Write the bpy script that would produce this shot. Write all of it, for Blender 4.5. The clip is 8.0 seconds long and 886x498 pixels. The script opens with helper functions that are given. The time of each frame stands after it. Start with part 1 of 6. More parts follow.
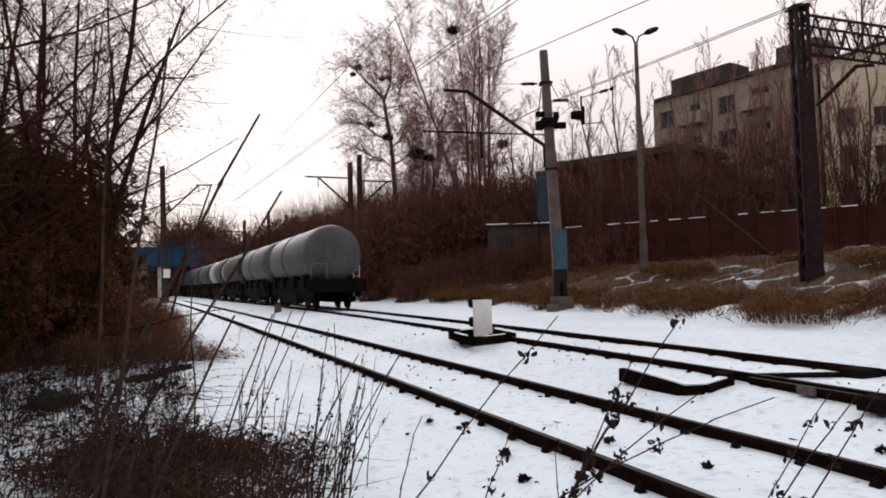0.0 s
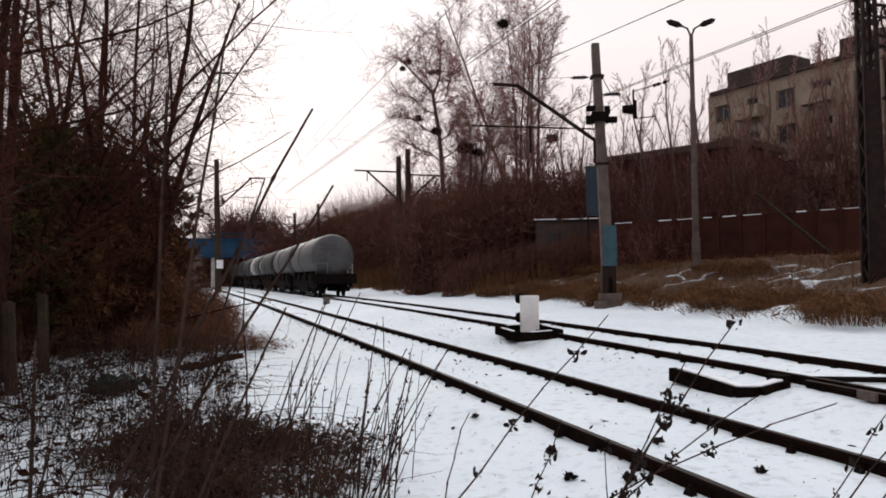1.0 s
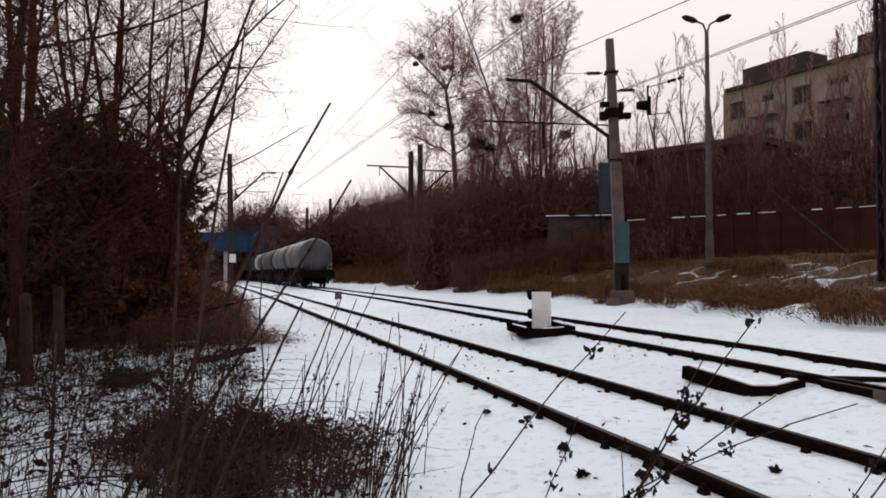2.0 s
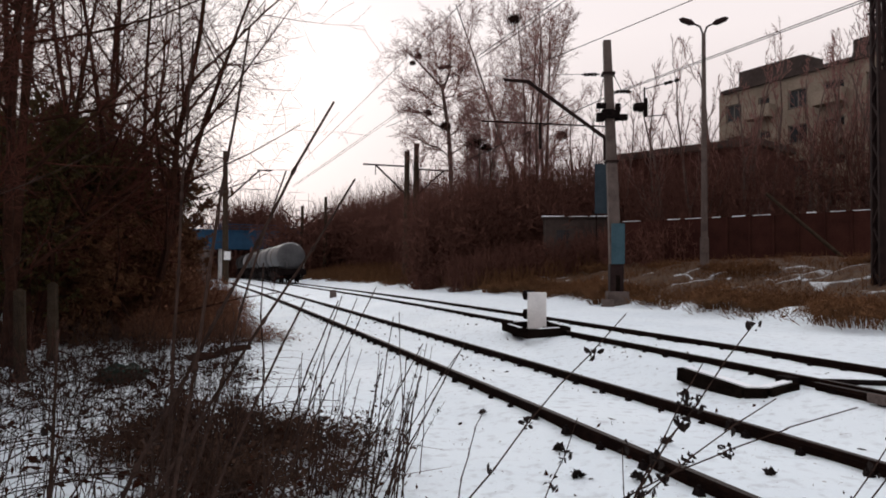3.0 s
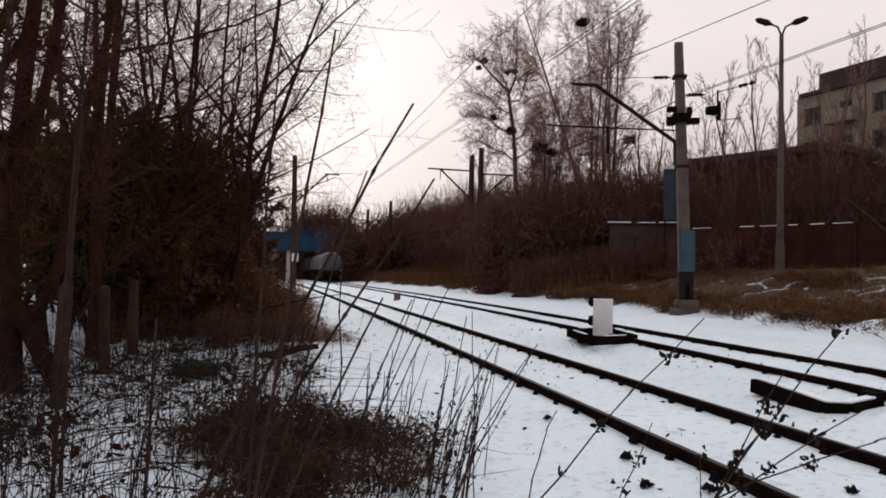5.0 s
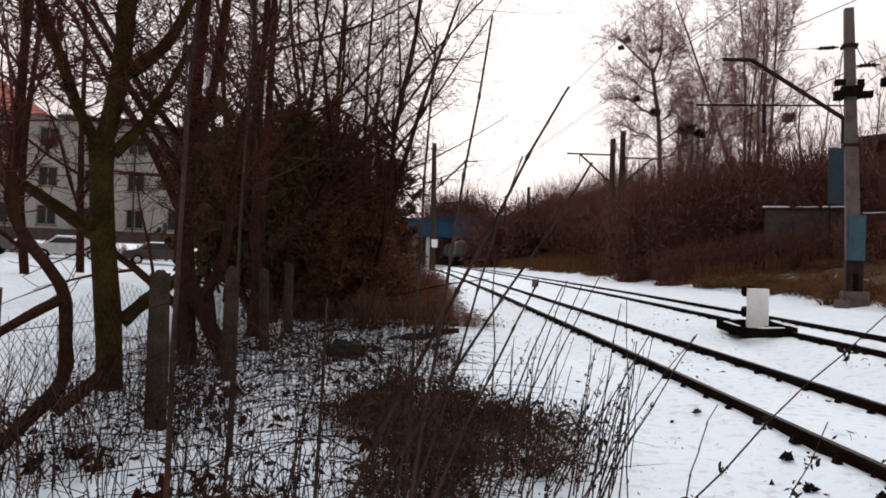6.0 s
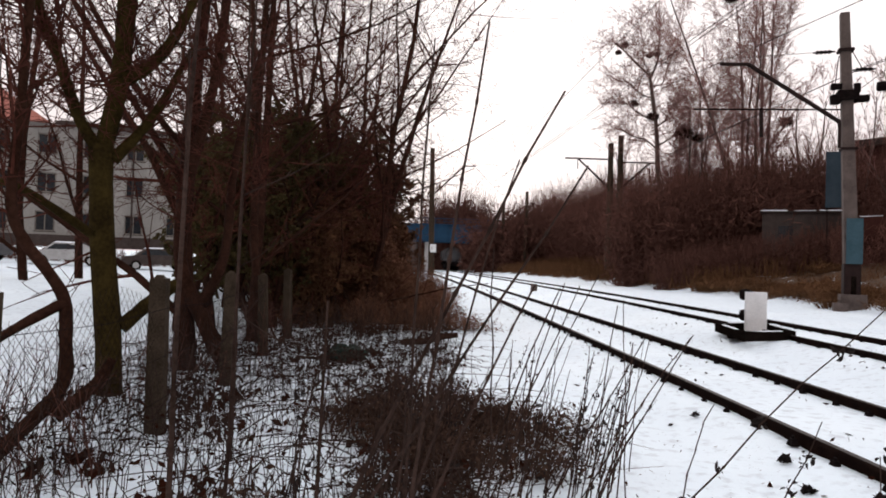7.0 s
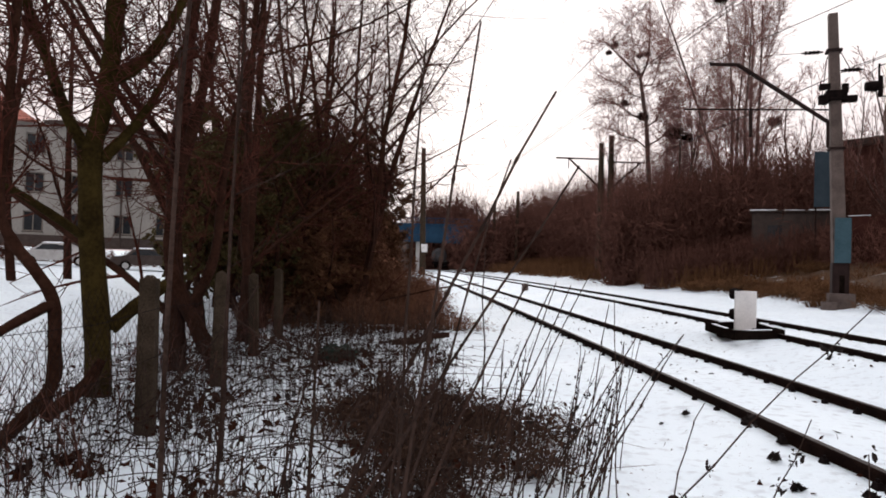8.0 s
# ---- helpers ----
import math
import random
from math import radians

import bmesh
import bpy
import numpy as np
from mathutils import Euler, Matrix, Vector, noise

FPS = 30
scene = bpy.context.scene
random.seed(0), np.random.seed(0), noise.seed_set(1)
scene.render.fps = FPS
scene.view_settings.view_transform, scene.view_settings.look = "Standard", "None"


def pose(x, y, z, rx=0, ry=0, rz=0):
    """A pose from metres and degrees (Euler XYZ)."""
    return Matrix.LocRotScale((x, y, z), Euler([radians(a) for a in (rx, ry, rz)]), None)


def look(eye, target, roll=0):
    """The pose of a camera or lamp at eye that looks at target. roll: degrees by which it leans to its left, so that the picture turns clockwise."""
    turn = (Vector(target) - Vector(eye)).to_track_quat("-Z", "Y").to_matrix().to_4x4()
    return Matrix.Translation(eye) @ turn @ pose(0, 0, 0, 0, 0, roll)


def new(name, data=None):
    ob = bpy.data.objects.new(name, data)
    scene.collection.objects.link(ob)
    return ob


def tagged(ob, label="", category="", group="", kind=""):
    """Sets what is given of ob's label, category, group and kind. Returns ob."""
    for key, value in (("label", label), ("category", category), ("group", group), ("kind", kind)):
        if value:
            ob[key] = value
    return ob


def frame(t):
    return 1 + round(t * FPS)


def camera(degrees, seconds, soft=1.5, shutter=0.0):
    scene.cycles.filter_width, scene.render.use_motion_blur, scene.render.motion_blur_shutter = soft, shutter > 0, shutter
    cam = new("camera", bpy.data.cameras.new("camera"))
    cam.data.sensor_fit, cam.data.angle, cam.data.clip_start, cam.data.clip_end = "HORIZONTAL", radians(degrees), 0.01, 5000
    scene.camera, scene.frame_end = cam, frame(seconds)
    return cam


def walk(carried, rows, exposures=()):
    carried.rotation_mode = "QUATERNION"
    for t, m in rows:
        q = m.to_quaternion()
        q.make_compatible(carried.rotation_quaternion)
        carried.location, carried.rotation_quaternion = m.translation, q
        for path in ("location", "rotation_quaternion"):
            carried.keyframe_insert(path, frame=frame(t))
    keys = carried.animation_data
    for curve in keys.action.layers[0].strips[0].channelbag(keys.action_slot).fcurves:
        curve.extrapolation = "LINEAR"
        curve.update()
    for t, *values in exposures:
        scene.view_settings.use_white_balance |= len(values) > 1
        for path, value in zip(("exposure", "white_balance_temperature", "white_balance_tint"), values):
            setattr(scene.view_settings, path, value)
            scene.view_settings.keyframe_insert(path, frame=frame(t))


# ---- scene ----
cam = camera(65.2, 8.0, soft=1.8)
PATH = [
    (0, (0.023, 0.604, 1.572), (0.025, 2.602, 1.669), -1.4),
    (0.5, (0.028, 0.616, 1.578), (-0.029, 2.614, 1.637), -0.6),
    (1, (0.015, 0.615, 1.576), (-0.119, 2.608, 1.659), -0.5),
    (1.5, (0.007, 0.619, 1.575), (-0.158, 2.61, 1.648), -0.3),
    (3, (-0.023, 0.622, 1.578), (-0.176, 2.615, 1.647), 0.5),
    (3.5, (-0.03, 0.61, 1.572), (-0.172, 2.603, 1.649), 0.6),
    (4, (-0.033, 0.62, 1.573), (-0.163, 2.613, 1.676), 0.7),
    (4.5, (-0.028, 0.596, 1.568), (-0.149, 2.589, 1.674), 0.7),
    (4.7, (-0.035, 0.596, 1.567), (-0.176, 2.589, 1.664), 0.9),
    (5, (-0.056, 0.595, 1.562), (-0.39, 2.565, 1.641), 1.5),
    (5.2, (-0.079, 0.579, 1.556), (-0.544, 2.523, 1.613), 1.6),
    (5.55, (-0.095, 0.578, 1.556), (-0.751, 2.467, 1.590), 1.9),
    (6.3, (-0.104, 0.577, 1.557), (-0.821, 2.444, 1.585), 2.0),
    (6.5, (-0.097, 0.561, 1.549), (-0.81, 2.429, 1.582), 1.9),
    (7, (-0.093, 0.553, 1.55), (-0.803, 2.423, 1.592), 1.8),
    (7.5, (-0.088, 0.546, 1.546), (-0.79, 2.419, 1.59), 1.6),
    (8, (-0.094, 0.553, 1.55), (-0.78, 2.431, 1.592), 1.7),
]
EXPOSURES = [(0.0, 0.20), (1.0, 0.16), (3.0, 0.05), (4.5, -0.04), (5.2, -0.08), (6.3, 0.38), (8.0, 0.42)]
walk(cam, [(t, look(e, g, r)) for t, e, g, r in PATH], EXPOSURES)

# ---- light: overcast winter dusk ----
world = bpy.data.worlds.new("overcast_sky")
scene.world = world
world.use_nodes = True
wn, wl = world.node_tree.nodes, world.node_tree.links
wn.clear()
sky = wn.new("ShaderNodeTexSky")
sky.sky_type, sky.sun_disc = "NISHITA", False
sky.sun_elevation, sky.sun_rotation = radians(14), radians(-20)
sky.air_density, sky.dust_density, sky.ozone_density = 1.2, 4.0, 1.0
flat = wn.new("ShaderNodeHueSaturation")
flat.inputs["Saturation"].default_value = 0.25
cloud = wn.new("ShaderNodeMix")
cloud.data_type = "RGBA"
cloud.inputs["Factor"].default_value = 0.96
tex = wn.new("ShaderNodeTexCoord")
sep = wn.new("ShaderNodeSeparateXYZ")
band = wn.new("ShaderNodeValToRGB")
band.color_ramp.elements[0].position, band.color_ramp.elements[1].position = 0.0, 0.75
band.color_ramp.elements[0].color, band.color_ramp.elements[1].color = (0.62, 0.505, 0.505, 1), (0.95, 0.92, 0.97, 1)
low = band.color_ramp.elements.new(0.10)
low.color = (0.72, 0.62, 0.62, 1)
mid = band.color_ramp.elements.new(0.32)
mid.color = (0.99, 0.895, 0.89, 1)
gain = wn.new("ShaderNodeVectorMath")
gain.operation = "SCALE"
gain.inputs["Scale"].default_value = 7.9
wl.new(tex.outputs["Generated"], sep.inputs["Vector"])
wl.new(sep.outputs["Z"], band.inputs["Fac"])
wl.new(band.outputs["Color"], gain.inputs[0])
wl.new(gain.outputs["Vector"], cloud.inputs["B"])
back = wn.new("ShaderNodeBackground")
back.inputs["Strength"].default_value = 0.12
wout = wn.new("ShaderNodeOutputWorld")
wl.new(sky.outputs["Color"], flat.inputs["Color"])
wl.new(flat.outputs["Color"], cloud.inputs["A"])
wl.new(cloud.outputs["Result"], back.inputs["Color"])
wl.new(back.outputs["Background"], wout.inputs["Surface"])
sun = new("sun", bpy.data.lights.new("sun", "SUN"))
sun.data.energy, sun.data.angle, sun.data.color = 1.05, radians(25), (1.0, 0.95, 0.92)
sun.matrix_world = look((0, 0, 30), (10, -30, 18))

# ---- materials ----
def mat(name, a, b, scale=6.0, rough=0.8, metal=0.0, bump=0.2, fine=8.0, dist=0.02, vary=0.0, spec=0.15):
    """A worn surface: two colours mixed by a coarse and a fine noise, with relief."""
    m = bpy.data.materials.new(name)
    m.use_nodes = True
    n, l = m.node_tree.nodes, m.node_tree.links
    p = n["Principled BSDF"]
    tc = n.new("ShaderNodeTexCoord")
    n1, n2 = n.new("ShaderNodeTexNoise"), n.new("ShaderNodeTexNoise")
    n1.inputs["Scale"].default_value, n1.inputs["Detail"].default_value = scale, 4
    n2.inputs["Scale"].default_value, n2.inputs["Detail"].default_value = scale * fine, 3
    for q in (n1, n2):
        l.new(tc.outputs["Object"], q.inputs["Vector"])
    av = n.new("ShaderNodeMath")
    av.operation = "MULTIPLY_ADD"
    av.inputs[1].default_value = 0.45
    l.new(n2.outputs["Fac"], av.inputs[0])
    half = n.new("ShaderNodeMath")
    half.operation = "MULTIPLY"
    half.inputs[1].default_value = 0.55
    l.new(n1.outputs["Fac"], half.inputs[0])
    l.new(half.outputs[0], av.inputs[2])
    ramp = n.new("ShaderNodeValToRGB")
    ramp.color_ramp.elements[0].position, ramp.color_ramp.elements[1].position = 0.36, 0.64
    ramp.color_ramp.elements[0].color, ramp.color_ramp.elements[1].color = (*a, 1), (*b, 1)
    l.new(av.outputs[0], ramp.inputs["Fac"])
    out = ramp.outputs["Color"]
    if vary:
        info = n.new("ShaderNodeObjectInfo")
        isl = n.new("ShaderNodeNewGeometry")
        add = n.new("ShaderNodeMath")
        add.operation = "ADD"
        l.new(info.outputs["Random"], add.inputs[0])
        l.new(isl.outputs["Random Per Island"], add.inputs[1])
        rng = n.new("ShaderNodeMapRange")
        rng.inputs["From Max"].default_value = 2.0
        rng.inputs["To Min"].default_value, rng.inputs["To Max"].default_value = 1 - vary, 1 + vary
        l.new(add.outputs[0], rng.inputs["Value"])
        hs = n.new("ShaderNodeHueSaturation")
        l.new(rng.outputs["Result"], hs.inputs["Value"])
        l.new(out, hs.inputs["Color"])
        out = hs.outputs["Color"]
    l.new(out, p.inputs["Base Color"])
    p.inputs["Roughness"].default_value, p.inputs["Metallic"].default_value = rough, metal
    p.inputs["Specular IOR Level"].default_value = spec
    if bump:
        bp = n.new("ShaderNodeBump")
        bp.inputs["Strength"].default_value, bp.inputs["Distance"].default_value = bump, dist
        l.new(av.outputs[0], bp.inputs["Height"])
        l.new(bp.outputs["Normal"], p.inputs["Normal"])
    return m

SNOW = mat("snow", (0.74, 0.78, 0.84), (0.84, 0.87, 0.90), 3.0, 0.75, 0, 0.5, 12, 0.03)
RUST = mat("rusty_rail_steel", (0.004, 0.0022, 0.002), (0.015, 0.0075, 0.0055), 7, 0.9, 0, 0.3, spec=0.02)
RAILTOP = mat("worn_rail_head", (0.0163, 0.0117, 0.0104), (0.0358, 0.0273, 0.0240), 4, 0.6, 0.1, 0.1, spec=0.2)
IRON = mat("black_iron", (0.004, 0.003, 0.003), (0.012, 0.008, 0.0075), 8, 0.85, 0, 0.2, spec=0.02)
STEEL = mat("dark_mast_steel", (0.010, 0.005, 0.005), (0.026, 0.014, 0.012), 5, 0.85, 0, 0.2, spec=0.15)
CONCRETE = mat("mast_concrete", (0.062, 0.047, 0.042), (0.125, 0.098, 0.088), 2.5, 0.9, 0, 0.4, 14, spec=0.08)
PALECON = mat("pale_concrete", (0.30, 0.29, 0.28), (0.42, 0.41, 0.40), 3, 0.9, 0, 0.3, 10)
POST = mat("weathered_fence_post", (0.025, 0.018, 0.012), (0.058, 0.043, 0.031), 6, 0.95, 0, 0.5, 9, spec=0.03)
WORNRAIL = mat("worn_grey_handrail", (0.10, 0.095, 0.09), (0.17, 0.16, 0.155), 5, 0.7)
WHITE = mat("white_enamel", (0.62, 0.62, 0.62), (0.78, 0.77, 0.76), 4, 0.55, 0, 0.15)
TIMBER = mat("tarred_timber", (0.003, 0.0022, 0.002), (0.011, 0.0075, 0.006), 6, 0.95, 0, 0.5, spec=0.0)
TEAL = mat("faded_blue_sheet", (0.0263, 0.0595, 0.0770), (0.0450, 0.0875, 0.1085), 3, 0.7, 0, 0.15)
DUSKBLUE = mat("weathered_blue_sheet", (0.022, 0.036, 0.048), (0.036, 0.052, 0.066), 2, 0.8, 0, 0.15)
BLUE = mat("blue_bridge_paint", (0.0080, 0.0340, 0.0700), (0.0130, 0.0490, 0.0950), 1.2, 0.6, 0, 0.15)
TANK = mat("grey_tank_paint", (0.043, 0.043, 0.046), (0.080, 0.078, 0.080), 0.9, 0.55, 0, 0.1, 9)
TANKPALE = mat("pale_tank_paint", (0.26, 0.255, 0.255), (0.38, 0.37, 0.37), 0.9, 0.55, 0, 0.1, 9)
TANKDARK = mat("sooty_tank_paint", (0.010, 0.009, 0.009), (0.026, 0.024, 0.024), 0.9, 0.6, 0, 0.1, 9)
BAND = mat("tank_band", (0.07, 0.055, 0.05), (0.12, 0.09, 0.08), 3, 0.7)
FENCE = mat("brown_board_fence", (0.027, 0.0100, 0.0080), (0.048, 0.0185, 0.0140), 1.5, 0.9, 0, 0.3, 10, vary=0.25, spec=0.05)
RENDER = mat("beige_render", (0.170, 0.136, 0.106), (0.270, 0.222, 0.174), 0.35, 0.95, 0, 0.15, 20, vary=0.1)
RENDERPALE = mat("cream_render", (0.42, 0.36, 0.265), (0.56, 0.485, 0.37), 0.35, 0.95, 0, 0.15, 20)
PARAPET = mat("dark_parapet", (0.038, 0.028, 0.025), (0.066, 0.050, 0.044), 0.5, 0.9)
REDBRICK = mat("red_brown_brick", (0.0414, 0.0144, 0.0116), (0.0704, 0.0267, 0.0217), 1.0, 0.9, 0, 0.2, 20)
REDROOF = mat("red_tile_roof", (0.24, 0.085, 0.065), (0.34, 0.13, 0.10), 1.2, 0.85, 0, 0.3)
HOUSEWALL = mat("grey_house_render", (0.20, 0.19, 0.175), (0.28, 0.265, 0.245), 0.4, 0.95, 0, 0.1, 20)
GLASS = mat("dark_window_glass", (0.012, 0.014, 0.016), (0.028, 0.030, 0.034), 0.6, 0.12, 0, 0.0)
FRAMEW = mat("window_frame", (0.13, 0.115, 0.10), (0.20, 0.175, 0.15), 3, 0.6)
BARK = mat("dark_bark", (0.0144, 0.0062, 0.0040), (0.0395, 0.0179, 0.0119), 5, 0.95, 0, 0.6, 6, 0.03, spec=0.03)
MOSSBARK = mat("mossy_bark", (0.0123, 0.0079, 0.0032), (0.0380, 0.0264, 0.0080), 4, 0.95, 0, 0.7, 7, 0.03, spec=0.03)
BIRCHBARK = mat("birch_bark", (0.065, 0.042, 0.036), (0.14, 0.10, 0.088), 3, 0.9, 0, 0.3, spec=0.05)
TWIG = mat("brown_twigs", (0.0345, 0.0110, 0.0074), (0.0805, 0.0275, 0.0191), 3, 0.9, 0, 0, vary=0.35, spec=0.03)
BIRCHTWIG = mat("birch_twigs", (0.1615, 0.0814, 0.0718), (0.2527, 0.1316, 0.1173), 2, 0.9, 0, 0, vary=0.25, spec=0.03)
BRUSH = mat("brush_twigs", (0.0598, 0.0270, 0.0201), (0.1242, 0.0586, 0.0460), 3, 0.95, 0, 0, vary=0.4, spec=0.02)
DEADLEAF = mat("dead_leaves", (0.0161, 0.0046, 0.0026), (0.0391, 0.0123, 0.0064), 4, 0.9, 0, 0, vary=0.45, spec=0.03)
EVERGREEN = mat("dark_ivy_leaves", (0.0297, 0.0230, 0.0095), (0.0648, 0.0486, 0.0189), 4, 0.7, 0, 0, vary=0.4, spec=0.03)
BUSHLEAF = mat("clinging_brown_leaves", (0.0425, 0.0201, 0.0102), (0.0952, 0.0467, 0.0247), 4, 0.9, 0, 0, vary=0.45, spec=0.03)
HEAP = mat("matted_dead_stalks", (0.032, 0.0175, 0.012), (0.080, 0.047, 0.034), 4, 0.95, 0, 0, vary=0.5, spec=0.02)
STRAW = mat("dry_grass", (0.0727, 0.0352, 0.0176), (0.1632, 0.0830, 0.0414), 3, 0.95, 0, 0, vary=0.35, spec=0.03)
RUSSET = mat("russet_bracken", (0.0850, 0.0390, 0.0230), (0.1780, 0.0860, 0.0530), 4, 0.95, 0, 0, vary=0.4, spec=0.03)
STALK = mat("dry_weed_stalk", (0.0163, 0.0097, 0.0075), (0.0450, 0.0275, 0.0219), 8, 0.9, 0, 0, vary=0.3, spec=0.05)
NEST = mat("nest_sticks", (0.016, 0.008, 0.006), (0.036, 0.018, 0.014), 4, 0.95, spec=0.03)
WIRE = mat("overhead_wire", (0.022, 0.018, 0.018), (0.045, 0.038, 0.036), 4, 0.8, 0.0, 0, spec=0.05)
CURLED = mat("withered_weed_leaf", (0.010, 0.0075, 0.007), (0.026, 0.020, 0.018), 30, 0.9, 0, 0, vary=0.4, spec=0.05)
GREENBAG = mat("dark_green_plastic", (0.003, 0.014, 0.010), (0.006, 0.024, 0.017), 5, 0.35, 0, 0.4)

# ---- plan of the tracks ----
STEP = 0.5
_s = np.arange(-20, 200, STEP)
_th = np.radians(22.25) + 0.0007 * _s - 0.000006 * _s * _s / 2
_x, _y = np.cumsum(-np.sin(_th)) * STEP, np.cumsum(np.cos(_th)) * STEP
_x, _y = _x - _x[40] + 2.83, _y - _y[40] + 4.0
RAIL_Z = 0.215
FAR_Z = 0.44

def along(s, off=0.0):
    """Place and heading at s metres along the near track, off metres to its right."""
    x, y, h = np.interp(s, _s, _x), np.interp(s, _s, _y), np.interp(s, _s, _th)
    return x + math.cos(h) * off, y + math.sin(h) * off, h

def gap2(s):
    """How far the far track lies to the right of the near one: they join at a turnout behind the viewer."""
    k = min(max((s + 10) / 46, 0), 1)
    return 2.25 + 1.85 * (1 - (1 - k) ** 2)

def lateral(x, y):
    """Arrays: metres along the near track and to its right."""
    x, y = np.asarray(x, float), np.asarray(y, float)
    i = np.clip(np.searchsorted(_y, y), 1, len(_y) - 1)
    d = (x - _x[i]) * np.cos(_th[i])
    j = np.clip(np.searchsorted(_y, y - np.sin(_th[i]) * d), 1, len(_y) - 1)
    return _s[j], (x - _x[j]) * np.cos(_th[j]) + (y - _y[j]) * np.sin(_th[j])

def smooth(a, b, v):
    k = np.clip((np.asarray(v, float) - a) / (b - a), 0, 1)
    return k * k * (3 - 2 * k)

def bank_edge(s):
    s = np.asarray(s, float)
    return 0.30 * np.sin(1.1 * s) + 0.22 * np.sin(2.7 * s + 1.0) + np.interp(s, [-20, 3, 8, 13, 20, 35, 50, 100], [14, 11.6, 9.9, 9.6, 11.0, 12.0, 11.6, 8.8])

def ground_z(x, y):
    s, d = lateral(x, y)
    z = 0.105 + 0.24 * smooth(1.2, 2.6, d)
    e = bank_edge(s)
    z = z + 1.75 * smooth(e - 0.3, e + 11, d) + 0.35 * smooth(e - 0.6, e + 1.2, d)
    fx = -(np.asarray(x, float) + 5.53) - 0.46 * (np.asarray(y, float) - 7.54)
    z = z + np.clip(fx * 0.9, 0, 60) * 0.040 * (np.asarray(d) < -3)
    z = z - 0.10 * smooth(0.9, 1.6, -d) * (np.asarray(d) < 0)
    return z

def gz(x, y):
    return float(ground_z(x, y))

# ---- mesh helpers ----
def mesh_of(name, verts, faces, materials, index=None, smooth_on=False):
    me = bpy.data.meshes.new(name)
    me.from_pydata([tuple(v) for v in verts], [], faces)
    for m in (materials if isinstance(materials, (list, tuple)) else [materials]):
        me.materials.append(m)
    if index is not None:
        me.polygons.foreach_set("material_index", np.asarray(index, np.int32))
    if smooth_on:
        me.polygons.foreach_set("use_smooth", np.ones(len(me.polygons), bool))
    me.update()
    return me

class Shape:
    """Collects boxes, tubes and other solids into one mesh."""
    def __init__(self):
        self.v, self.f, self.m, self.slot = [], [], [], 0

    def add(self, verts, faces):
        o = len(self.v)
        self.v += [tuple(p) for p in verts]
        self.f += [tuple(i + o for i in q) for q in faces]
        self.m += [self.slot] * len(faces)
        return self

    def box(self, cx, cy, cz, sx, sy, sz, m=None, top=1.0):
        """A block with a small chamfer on its upright edges; top: how far it tapers."""
        c = 0.06 * min(sx, sy)
        ring = [(sx / 2 - c, sy / 2), (-sx / 2 + c, sy / 2), (-sx / 2, sy / 2 - c), (-sx / 2, -sy / 2 + c), (-sx / 2 + c, -sy / 2), (sx / 2 - c, -sy / 2), (sx / 2, -sy / 2 + c), (sx / 2, sy / 2 - c)]
        vs = [Vector((x, y, -sz / 2)) for x, y in ring] + [Vector((x * top, y * top, sz / 2)) for x, y in ring]
        fs = [(i, (i + 1) % 8, 8 + (i + 1) % 8, 8 + i) for i in range(8)] + [tuple(range(7, -1, -1)), tuple(range(8, 16))]
        t = m or Matrix.Identity(4)
        return self.add([t @ (p + Vector((cx, cy, cz))) for p in vs], fs)

    def tube(self, pts, radii, n=6, cap=True):
        pts = [Vector(p) for p in pts]
        if not isinstance(radii, (list, tuple)):
            radii = [radii] * len(pts)
        vs, fs = [], []
        for i, p in enumerate(pts):
            d = (pts[min(i + 1, len(pts) - 1)] - pts[max(i - 1, 0)]).normalized()
            u = d.orthogonal().normalized() if i == 0 else (u - d * u.dot(d)).normalized()
            w = d.cross(u)
            for k in range(n):
                a = 2 * math.pi * k / n
                vs.append(p + (u * math.cos(a) + w * math.sin(a)) * radii[i])
        for i in range(len(pts) - 1):
            for k in range(n):
                fs.append((i * n + k, i * n + (k + 1) % n, (i + 1) * n + (k + 1) % n, (i + 1) * n + k))
        if cap:
            fs += [tuple(range(n - 1, -1, -1)), tuple(range((len(pts) - 1) * n, len(pts) * n))]
        return self.add(vs, fs)

    def bar(self, a, b, w, h=None):
        """A square bar from a to b."""
        return self.tube([a, b], [w * 0.7, (h or w) * 0.7], 4)

    def lathe(self, prof, n=20, m=None):
        """A turned solid about the x axis; prof: (x, radius)."""
        t = m or Matrix.Identity(4)
        vs = [t @ Vector((x, r * math.cos(2 * math.pi * k / n), r * math.sin(2 * math.pi * k / n))) for x, r in prof for k in range(n)]
        fs = [(i * n + k, i * n + (k + 1) % n, (i + 1) * n + (k + 1) % n, (i + 1) * n + k) for i in range(len(prof) - 1) for k in range(n)]
        fs += [tuple(range(n - 1, -1, -1)), tuple(range((len(prof) - 1) * n, len(prof) * n))]
        return self.add(vs, fs)

    def mesh(self, name, materials, smooth_on=False):
        return mesh_of(name, self.v, self.f, materials, self.m, smooth_on)

def thing(name, label, category, m=None, group="", kind=""):
    ob = new(name)
    ob.matrix_world = m or Matrix.Identity(4)
    return tagged(ob, label, category, group, kind)

def part(name, shape, material, parent, label="", smooth_on=False):
    ob = new(name, shape.mesh(name, material, smooth_on) if isinstance(shape, Shape) else shape)
    ob.parent = parent
    return tagged(ob, label)

def single(name, shape, material, label, category, group="", kind="", smooth_on=False):
    return tagged(new(name, shape.mesh(name, material, smooth_on)), label, category, group, kind)

